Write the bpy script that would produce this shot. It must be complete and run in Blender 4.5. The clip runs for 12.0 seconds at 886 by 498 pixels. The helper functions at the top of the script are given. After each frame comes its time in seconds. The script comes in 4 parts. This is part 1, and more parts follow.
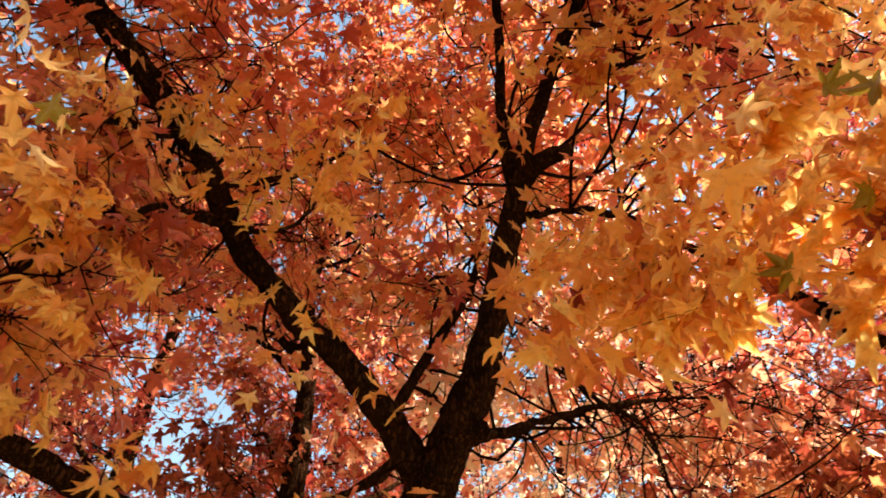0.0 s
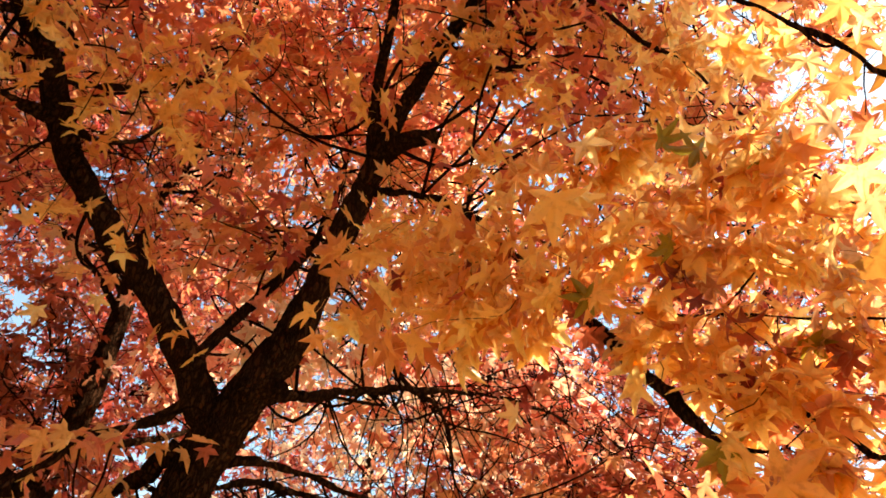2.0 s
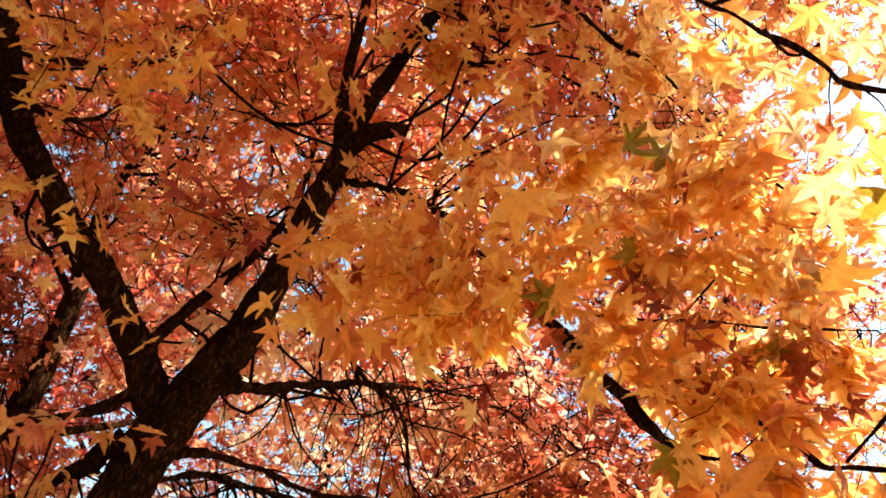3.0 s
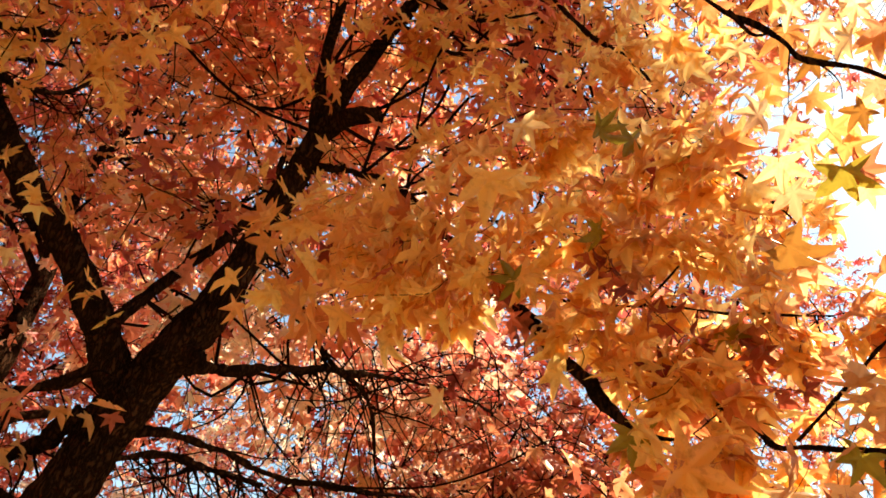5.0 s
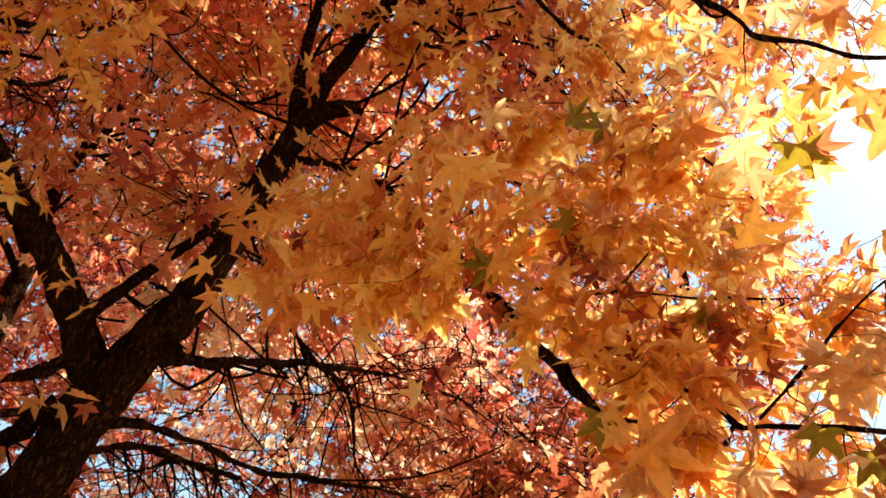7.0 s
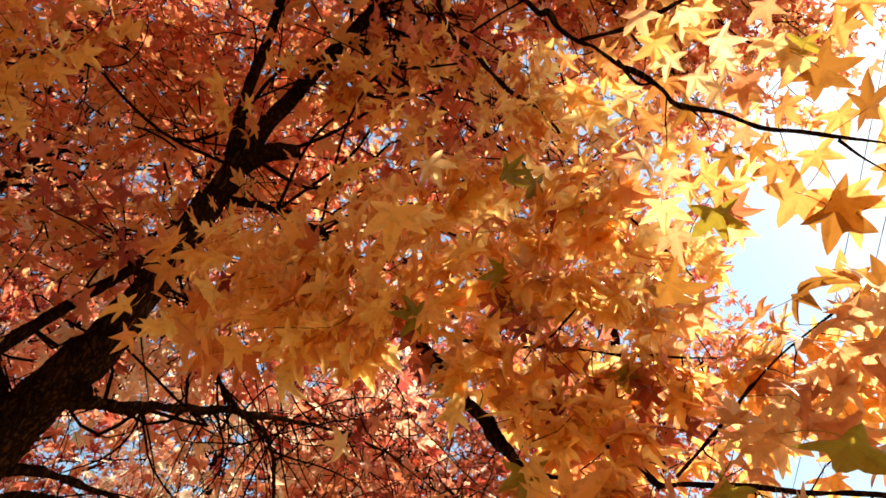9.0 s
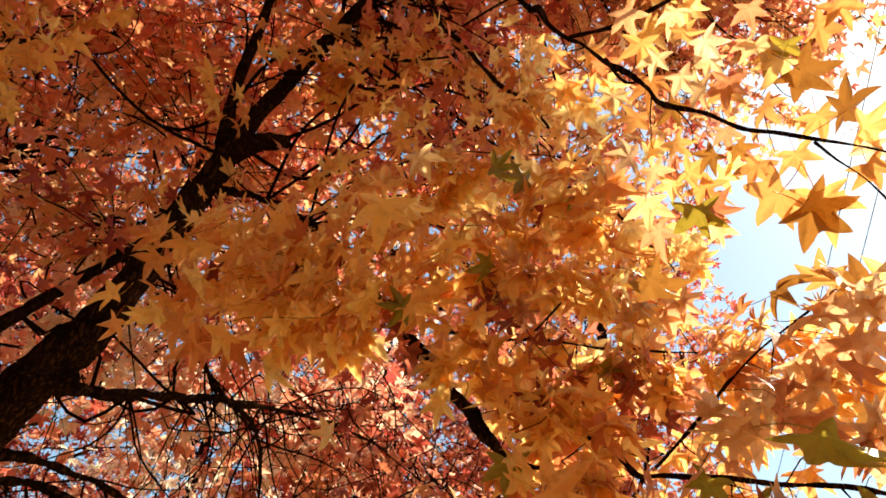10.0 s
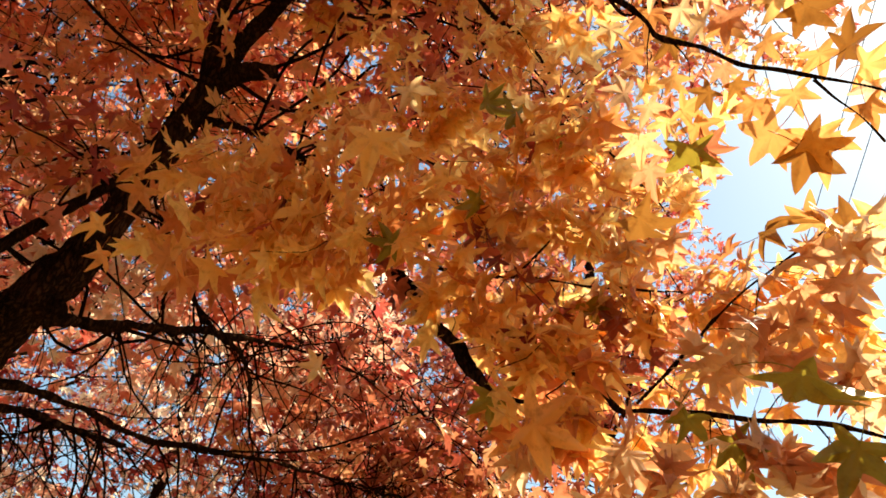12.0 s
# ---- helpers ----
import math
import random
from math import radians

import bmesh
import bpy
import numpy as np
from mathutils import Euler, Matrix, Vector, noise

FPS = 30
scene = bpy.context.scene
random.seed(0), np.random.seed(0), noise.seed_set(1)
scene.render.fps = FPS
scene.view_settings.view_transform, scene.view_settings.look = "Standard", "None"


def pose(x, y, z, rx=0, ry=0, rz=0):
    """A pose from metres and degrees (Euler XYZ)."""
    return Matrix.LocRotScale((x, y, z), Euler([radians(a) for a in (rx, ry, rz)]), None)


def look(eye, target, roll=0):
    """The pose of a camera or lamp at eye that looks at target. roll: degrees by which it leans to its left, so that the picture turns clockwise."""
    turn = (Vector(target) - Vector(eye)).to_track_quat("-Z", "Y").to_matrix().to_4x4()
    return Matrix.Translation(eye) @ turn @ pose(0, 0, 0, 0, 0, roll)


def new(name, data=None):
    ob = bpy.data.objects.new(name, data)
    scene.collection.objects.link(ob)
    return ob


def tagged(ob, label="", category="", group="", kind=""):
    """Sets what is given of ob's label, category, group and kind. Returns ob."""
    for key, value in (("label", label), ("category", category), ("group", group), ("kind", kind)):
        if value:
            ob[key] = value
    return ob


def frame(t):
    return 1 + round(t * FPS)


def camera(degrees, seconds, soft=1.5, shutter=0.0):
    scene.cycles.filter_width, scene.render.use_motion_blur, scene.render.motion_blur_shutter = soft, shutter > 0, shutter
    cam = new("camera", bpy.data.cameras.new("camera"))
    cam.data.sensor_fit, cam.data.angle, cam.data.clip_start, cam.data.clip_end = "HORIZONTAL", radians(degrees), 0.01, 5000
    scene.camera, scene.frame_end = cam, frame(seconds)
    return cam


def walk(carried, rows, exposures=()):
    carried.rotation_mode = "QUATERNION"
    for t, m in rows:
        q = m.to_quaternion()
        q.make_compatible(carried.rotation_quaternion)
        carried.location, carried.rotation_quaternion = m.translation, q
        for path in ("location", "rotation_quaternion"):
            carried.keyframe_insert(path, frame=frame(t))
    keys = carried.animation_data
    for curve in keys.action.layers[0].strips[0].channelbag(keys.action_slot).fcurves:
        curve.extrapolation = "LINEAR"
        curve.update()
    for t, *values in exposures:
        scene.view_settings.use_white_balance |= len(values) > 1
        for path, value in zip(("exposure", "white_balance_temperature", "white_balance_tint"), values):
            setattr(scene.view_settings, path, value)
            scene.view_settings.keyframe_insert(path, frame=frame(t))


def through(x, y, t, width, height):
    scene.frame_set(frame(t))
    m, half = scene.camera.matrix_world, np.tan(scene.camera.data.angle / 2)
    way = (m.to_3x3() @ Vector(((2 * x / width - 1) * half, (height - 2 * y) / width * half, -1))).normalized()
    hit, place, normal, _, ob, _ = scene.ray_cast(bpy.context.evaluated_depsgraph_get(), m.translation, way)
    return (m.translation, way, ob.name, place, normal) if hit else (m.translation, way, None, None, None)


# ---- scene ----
cam = camera(66.0, 12.0, soft=1.65, shutter=0.25)
PATH = [
    (0, (0.124, -0.002, 1.696), (0.01, 1.509, 3.001), 2.1),
    (0.5, (0.175, -0.006, 1.706), (0.187, 1.518, 3.002), 3.5),
    (1, (0.202, -0.011, 1.702), (0.328, 1.516, 2.987), 4.5),
    (1.5, (0.22, -0.007, 1.708), (0.423, 1.527, 2.975), 5.3),
    (2, (0.224, -0.021, 1.711), (0.493, 1.511, 2.967), 6.1),
    (2.5, (0.232, -0.026, 1.719), (0.545, 1.506, 2.966), 6.3),
    (3, (0.245, -0.004, 1.73), (0.604, 1.512, 2.983), 6.3),
    (5, (0.288, 0.021, 1.69), (0.698, 1.513, 2.958), 6.8),
    (5.5, (0.295, 0.03, 1.684), (0.706, 1.523, 2.95), 6.7),
    (6, (0.302, 0.033, 1.669), (0.725, 1.515, 2.944), 6.3),
    (6.5, (0.318, 0.04, 1.666), (0.747, 1.516, 2.945), 6.1),
    (7, (0.338, 0.024, 1.66), (0.769, 1.501, 2.939), 6.2),
    (7.2, (0.347, 0.027, 1.666), (0.77, 1.504, 2.946), 6.4),
    (8.8, (0.357, 0.02, 1.655), (0.895, 1.338, 3.06), 4.8),
    (9, (0.357, 0.023, 1.66), (0.904, 1.341, 3.061), 4.5),
    (9.5, (0.349, 0.018, 1.658), (0.918, 1.332, 3.055), 4.2),
    (10, (0.357, 0.01, 1.65), (0.938, 1.329, 3.037), 4.5),
    (10.5, (0.371, 0.018, 1.658), (0.956, 1.374, 3.007), 4.9),
    (11, (0.367, 0.019, 1.656), (0.957, 1.409, 2.967), 4.9),
    (11.5, (0.36, 0.011, 1.657), (0.98, 1.426, 2.927), 4.5),
    (12, (0.363, 0.017, 1.656), (1.033, 1.427, 2.906), 4.3),
]

EXPOSURES = [(0.0, 1.92, 7800, -1), (3.0, 1.98, 7600, -2), (5.0, 1.72, 7550, -2), (7.0, 1.64, 7450, -3), (9.5, 1.42, 7350, -3), (12.0, 1.28, 7300, -3)]
walk(cam, [(t, look(eye, target, roll)) for t, eye, target, roll in PATH], EXPOSURES)

# ---- sky and sun ----
SUN_AZ, SUN_EL = 94.0, 52.0        # degrees from +y towards +x, and above the horizon
world = bpy.data.worlds.new("sky")
world.use_nodes = True
scene.world = world
wn = world.node_tree
sky = wn.nodes.new("ShaderNodeTexSky")
sky.sky_type, sky.sun_disc = "NISHITA", False
sky.sun_elevation, sky.sun_rotation = radians(SUN_EL), radians(SUN_AZ)
sky.air_density, sky.dust_density, sky.ozone_density = 1.0, 0.8, 0.0
wn.nodes["Background"].inputs["Strength"].default_value = 0.10
wn.links.new(sky.outputs["Color"], wn.nodes["Background"].inputs["Color"])
sun_data = bpy.data.lights.new("sun", "SUN")
sun_data.energy, sun_data.angle, sun_data.color = 5.0, radians(0.5), (1.0, 0.93, 0.82)
sun_dir = Vector((math.sin(radians(SUN_AZ)) * math.cos(radians(SUN_EL)), math.cos(radians(SUN_AZ)) * math.cos(radians(SUN_EL)), math.sin(radians(SUN_EL))))
sun = new("sun", sun_data)
sun.matrix_world = look(sun_dir * 30, (0, 0, 0))


# ---- materials ----
def material(name):
    m = bpy.data.materials.new(name)
    m.use_nodes = True
    return m, m.node_tree.nodes, m.node_tree.links, m.node_tree.nodes["Principled BSDF"]


def node(nodes, kind, **inputs):
    n = nodes.new(kind)
    for key, value in inputs.items():
        n.inputs[key.replace("_", " ")].default_value = value
    return n


def ramp(nodes, stops, mode="LINEAR"):
    r = nodes.new("ShaderNodeValToRGB")
    r.color_ramp.interpolation = mode
    while len(r.color_ramp.elements) < len(stops):
        r.color_ramp.elements.new(0.5)
    for e, (at, col) in zip(r.color_ramp.elements, stops):
        e.position, e.color = at, (*col, 1)
    return r


def leaf_material(name, stops, single, through=0.58, patch=0.35, patch_size=0.9):
    """Thin leaf: gloss and scatter on the face, and light passing through the blade. Colour differs from leaf to leaf."""
    m, n, l, bsdf = material(name)
    if single:
        rnd = n.new("ShaderNodeObjectInfo").outputs["Random"]
    else:
        rnd = n.new("ShaderNodeNewGeometry").outputs["Random Per Island"]
    geo = n.new("ShaderNodeNewGeometry")
    big = node(n, "ShaderNodeTexNoise", Scale=patch_size, Detail=1.0)
    l.new(geo.outputs["Position"], big.inputs["Vector"])
    shift = n.new("ShaderNodeMath")
    shift.operation = "MULTIPLY_ADD"
    shift.inputs[1].default_value, shift.inputs[2].default_value = patch * 4, -patch * 2
    l.new(big.outputs["Fac"], shift.inputs[0])
    total = n.new("ShaderNodeMath")
    total.use_clamp = True
    l.new(rnd, total.inputs[0])
    l.new(shift.outputs[0], total.inputs[1])
    tint = ramp(n, stops)
    l.new(total.outputs[0], tint.inputs["Fac"])
    mottle = node(n, "ShaderNodeTexNoise", Scale=38.0, Detail=3.0, Roughness=0.65)
    l.new(geo.outputs["Position"], mottle.inputs["Vector"])
    dark = ramp(n, [(0.30, (0.55, 0.42, 0.30)), (0.48, (1, 1, 1)), (0.75, (1.0, 1.0, 0.95))])
    l.new(mottle.outputs["Fac"], dark.inputs["Fac"])
    mix = n.new("ShaderNodeMix")
    mix.data_type, mix.blend_type = "RGBA", "MULTIPLY"
    mix.inputs["Factor"].default_value = 0.6
    l.new(tint.outputs["Color"], mix.inputs["A"])
    l.new(dark.outputs["Color"], mix.inputs["B"])
    l.new(mix.outputs["Result"], bsdf.inputs["Base Color"])
    bsdf.inputs["Roughness"].default_value = 0.42
    bsdf.inputs["Specular IOR Level"].default_value = 0.45
    grain = node(n, "ShaderNodeTexNoise", Scale=160.0, Detail=2.0)
    l.new(geo.outputs["Position"], grain.inputs["Vector"])
    bump = node(n, "ShaderNodeBump", Strength=0.25, Distance=0.002)
    l.new(grain.outputs["Fac"], bump.inputs["Height"])
    l.new(bump.outputs["Normal"], bsdf.inputs["Normal"])
    # light that has gone through the blade comes out more saturated
    deep = n.new("ShaderNodeGamma")
    deep.inputs["Gamma"].default_value = 0.98
    l.new(mix.outputs["Result"], deep.inputs["Color"])
    trans = n.new("ShaderNodeBsdfTranslucent")
    l.new(deep.outputs["Color"], trans.inputs["Color"])
    both = n.new("ShaderNodeMixShader")
    both.inputs["Fac"].default_value = through
    l.new(bsdf.outputs[0], both.inputs[1])
    l.new(trans.outputs[0], both.inputs[2])
    l.new(both.outputs[0], n["Material Output"].inputs["Surface"])
    return m


GOLD = [(0.0, (0.927, 0.675, 0.275)), (0.25, (0.895, 0.562, 0.193)), (0.7, (0.844, 0.427, 0.139)), (1.0, (0.597, 0.179, 0.069))]
ORANGE = [(0.0, (0.796, 0.433, 0.179)), (0.35, (0.759, 0.320, 0.137)), (0.7, (0.667, 0.186, 0.109)), (1.0, (0.389, 0.062, 0.054))]
# the cream stops of the next two paint sunlight into the leaf colour
SALMON_LIT = [(0.0, (0.95, 0.77, 0.60)), (0.4, (0.92, 0.53, 0.37)), (0.75, (0.84, 0.29, 0.18)), (1.0, (0.52, 0.085, 0.06))]
PINK_LIT = [(0.0, (0.95, 0.82, 0.66)), (0.45, (0.92, 0.58, 0.42)), (0.8, (0.84, 0.30, 0.20)), (1.0, (0.55, 0.08, 0.07))]
RUSSET = [(0.0, (0.738, 0.420, 0.218)), (0.25, (0.705, 0.288, 0.134)), (0.6, (0.656, 0.157, 0.091)), (1.0, (0.377, 0.039, 0.043))]
SCARLET = [(0.0, (0.636, 0.314, 0.171)), (0.25, (0.592, 0.182, 0.104)), (0.6, (0.506, 0.082, 0.055)), (1.0, (0.260, 0.025, 0.028))]

AMBER = [(0.0, (0.710, 0.496, 0.310)), (0.3, (0.695, 0.410, 0.219)), (0.65, (0.647, 0.301, 0.142)), (1.0, (0.457, 0.140, 0.063))]
leaf_amber = leaf_material("leaf_amber", AMBER, True, 0.64, patch=0.12, patch_size=2.5)
# red leaves whose dark tone is painted shade
foliage_crimson_shade = leaf_material("foliage_crimson_shade", [(0.0, (0.46, 0.09, 0.04)), (1.0, (0.16, 0.018, 0.016))], False, 0.4, patch=0.1)
leaf_gold = leaf_material("leaf_gold", GOLD, True, 0.66, patch=0.12, patch_size=2.0)
foliage_gold = leaf_material("foliage_gold", GOLD, False, 0.68, patch=0.12, patch_size=2.0)
foliage_orange = leaf_material("foliage_orange", ORANGE, False)
foliage_salmon_lit = leaf_material("foliage_salmon_lit", SALMON_LIT, False, 0.62)
foliage_pink_lit = leaf_material("foliage_pink_lit", PINK_LIT, False, 0.62)
# brick red darkened so that the colour itself carries the shade
foliage_brick_shade = leaf_material("foliage_brick_shade", [(0.0, (0.70, 0.34, 0.16)), (0.5, (0.52, 0.14, 0.07)), (1.0, (0.26, 0.036, 0.026))], False, 0.5)
foliage_ruddy = leaf_material("foliage_ruddy", [(0.0, (0.90, 0.50, 0.24)), (0.4, (0.86, 0.34, 0.16)), (0.75, (0.76, 0.19, 0.11)), (1.0, (0.48, 0.07, 0.055))], False, 0.62)
foliage_russet = leaf_material("foliage_russet", RUSSET, False)
foliage_scarlet = leaf_material("foliage_scarlet", SCARLET, False)
leaf_orange = leaf_material("leaf_orange", [(0.0, (0.78, 0.39, 0.12)), (1.0, (0.64, 0.26, 0.075))], True, 0.5, patch=0.1)
leaf_olive = leaf_material("leaf_olive", [(0.0, (0.22, 0.16, 0.02)), (1.0, (0.36, 0.25, 0.035))], True, 0.5, patch=0.1)
# yellow leaves; the sunlit tone of some is put into this colour
leaf_yellow_lit = leaf_material("leaf_yellow_lit", [(0.0, (0.76, 0.54, 0.30)), (1.0, (0.74, 0.46, 0.20))], True, patch=0.1)
# dark brown puts the shade on these leaves into their colour
leaf_brown_shade = leaf_material("leaf_brown_shade", [(0.0, (0.26, 0.10, 0.02)), (1.0, (0.36, 0.15, 0.03))], True, 0.5, patch=0.1)
leaf_crimson = leaf_material("leaf_crimson", [(0.0, (0.24, 0.03, 0.02)), (1.0, (0.50, 0.09, 0.03))], True, patch=0.1)


def bark_material(name, low, high, scale=1.0):
    m, n, l, bsdf = material(name)
    geo = n.new("ShaderNodeTexCoord")
    stretch = n.new("ShaderNodeMapping")
    stretch.inputs["Scale"].default_value = (scale, scale, scale * 0.28)
    l.new(geo.outputs["Object"], stretch.inputs["Vector"])
    furrow = node(n, "ShaderNodeTexVoronoi", Scale=64.0)
    furrow.feature = "DISTANCE_TO_EDGE"
    wob = node(n, "ShaderNodeTexNoise", Scale=26.0, Detail=4.0, Roughness=0.7)
    l.new(stretch.outputs[0], wob.inputs["Vector"])
    warp = n.new("ShaderNodeVectorMath")
    warp.operation = "MULTIPLY_ADD"
    warp.inputs[1].default_value = (0.06, 0.06, 0.06)
    l.new(wob.outputs["Color"], warp.inputs[0])
    l.new(stretch.outputs[0], warp.inputs[2])
    l.new(warp.outputs[0], furrow.inputs["Vector"])
    plates = ramp(n, [(0.0, (0, 0, 0)), (0.22, (1, 1, 1))])
    l.new(furrow.outputs["Distance"], plates.inputs["Fac"])
    blot = node(n, "ShaderNodeTexNoise", Scale=7.0, Detail=3.0)
    l.new(geo.outputs["Object"], blot.inputs["Vector"])
    add = n.new("ShaderNodeMath")
    add.operation = "MULTIPLY_ADD"
    add.inputs[1].default_value, add.inputs[2].default_value = 0.5, 0.0
    l.new(plates.outputs["Color"], add.inputs[0])
    half = n.new("ShaderNodeMath")
    half.operation = "MULTIPLY_ADD"
    half.inputs[1].default_value = 0.6
    l.new(blot.outputs["Fac"], half.inputs[0])
    l.new(add.outputs[0], half.inputs[2])
    tint = ramp(n, [(0.15, low), (0.9, high)])
    l.new(half.outputs[0], tint.inputs["Fac"])
    l.new(tint.outputs["Color"], bsdf.inputs["Base Color"])
    bsdf.inputs["Roughness"].default_value = 1.0
    bsdf.inputs["Specular IOR Level"].default_value = 0.0
    bump = node(n, "ShaderNodeBump", Strength=1.0, Distance=0.03)
    l.new(half.outputs[0], bump.inputs["Height"])
    l.new(bump.outputs["Normal"], bsdf.inputs["Normal"])
    return m


bark = bark_material("bark", (0.005, 0.0022, 0.0013), (0.042, 0.018, 0.010))
twig_bark = bark_material("twig_bark", (0.006, 0.0028, 0.0018), (0.026, 0.011, 0.006), 2.0)


def grass_material():
    m, n, l, bsdf = material("lawn")
    geo = n.new("ShaderNodeNewGeometry")
    a = node(n, "ShaderNodeTexNoise", Scale=0.7, Detail=6.0)
    b = node(n, "ShaderNodeTexNoise", Scale=35.0, Detail=4.0)
    for t in (a, b):
        l.new(geo.outputs["Position"], t.inputs["Vector"])
    mean = n.new("ShaderNodeMath")
    mean.operation = "MULTIPLY"
    l.new(a.outputs["Fac"], mean.inputs[0])
    l.new(b.outputs["Fac"], mean.inputs[1])
    # litter tones raised so the unseen ground bounces light up
    tint = ramp(n, [(0.12, (0.05, 0.065, 0.018)), (0.22, (0.19, 0.135, 0.04)), (0.36, (0.40, 0.20, 0.055))])
    l.new(mean.outputs[0], tint.inputs["Fac"])
    l.new(tint.outputs["Color"], bsdf.inputs["Base Color"])
    bsdf.inputs["Roughness"].default_value = 0.95
    bump = node(n, "ShaderNodeBump", Strength=0.8, Distance=0.03)
    l.new(b.outputs["Fac"], bump.inputs["Height"])
    l.new(bump.outputs["Normal"], bsdf.inputs["Normal"])
    return m


lawn = grass_material()

# ---- shapes ----
rng = np.random.default_rng(7)


def mesh_object(name, verts, faces, mat, parent=None, label="", smooth=True):
    me = bpy.data.meshes.new(name)
    me.from_pydata([tuple(v) for v in verts], [], [tuple(f) for f in faces])
    if smooth:
        me.polygons.foreach_set("use_smooth", [True] * len(me.polygons))
    me.materials.append(mat)
    me.update()
    ob = new(name, me)
    ob.parent = parent
    if label:
        tagged(ob, label)
    return ob


def curve_points(rows, step):
    """A smooth line through rows of numbers, with a point about every step metres."""
    r = np.array(rows, float)
    r = np.vstack([2 * r[0] - r[1], r, 2 * r[-1] - r[-2]])
    out = []
    for i in range(1, len(r) - 2):
        a, b, c, d = r[i - 1:i + 3]
        k = max(1, int(np.linalg.norm((c - b)[:3]) / step))
        for u in np.arange(k) / k:
            out.append(0.5 * (2 * b + (c - a) * u + (2 * a - 5 * b + 4 * c - d) * u * u + (3 * b - a - 3 * c + d) * u ** 3))
    out.append(r[-2])
    out = np.array(out)
    out[:, 3] = np.maximum(out[:, 3], 0.0006)
    return out


def tube(rows, sides=6, step=0.05, rough=0.0):
    """Verts and faces of a tapered, rounded-off limb along rows of x, y, z, radius."""
    p = curve_points(rows, step)
    pos, rad = p[:, :3], p[:, 3]
    tan = np.gradient(pos, axis=0)
    tan /= np.linalg.norm(tan, axis=1)[:, None] + 1e-9
    ref = np.array((0.31, 0.94, 0.12)) if abs(tan[0][2]) > 0.6 else np.array((0.05, 0.1, 1.0))
    u = np.cross(tan, ref)
    u /= np.linalg.norm(u, axis=1)[:, None] + 1e-9
    w = np.cross(tan, u)
    ang = np.arange(sides) * 2 * math.pi / sides
    ring = np.cos(ang)[None, :, None] * u[:, None, :] + np.sin(ang)[None, :, None] * w[:, None, :]
    r = np.repeat(rad[:, None], sides, 1)
    if rough:
        for i in range(len(pos)):
            for j in range(sides):
                q = pos[i] + ring[i, j] * rad[i]
                v = Vector(q)
                r[i, j] *= 1 + rough * (noise.noise(v * 9) + 0.8 * noise.noise(Vector((v.x * 34, v.y * 34, v.z * 13))) + 0.45 * noise.noise(Vector((v.x * 80, v.y * 80, v.z * 36))))
    verts = (pos[:, None, :] + ring * r[:, :, None]).reshape(-1, 3)
    n = len(pos)
    faces = []
    for i in range(n - 1):
        for j in range(sides):
            k = (j + 1) % sides
            faces.append((i * sides + j, i * sides + k, (i + 1) * sides + k, (i + 1) * sides + j))
    verts = np.vstack([verts, pos[:1] - tan[:1] * rad[0] * 0.4, pos[-1:] + tan[-1:] * rad[-1] * 0.8])
    a, b = n * sides, n * sides + 1
    for j in range(sides):
        k = (j + 1) % sides
        faces.append((a, k, j))
        faces.append((b, (n - 1) * sides + j, (n - 1) * sides + k))
    return verts, faces


class Gather:
    """Collects many small pieces for one mesh."""
    def __init__(self):
        self.v, self.f, self.n = [], [], 0

    def add(self, verts, faces):
        self.v.append(np.asarray(verts))
        self.f.extend(tuple(i + self.n for i in f) for f in faces)
        self.n += len(verts)

    def make(self, name, mat, parent, label=""):
        return mesh_object(name, np.vstack(self.v), self.f, mat, parent, label)


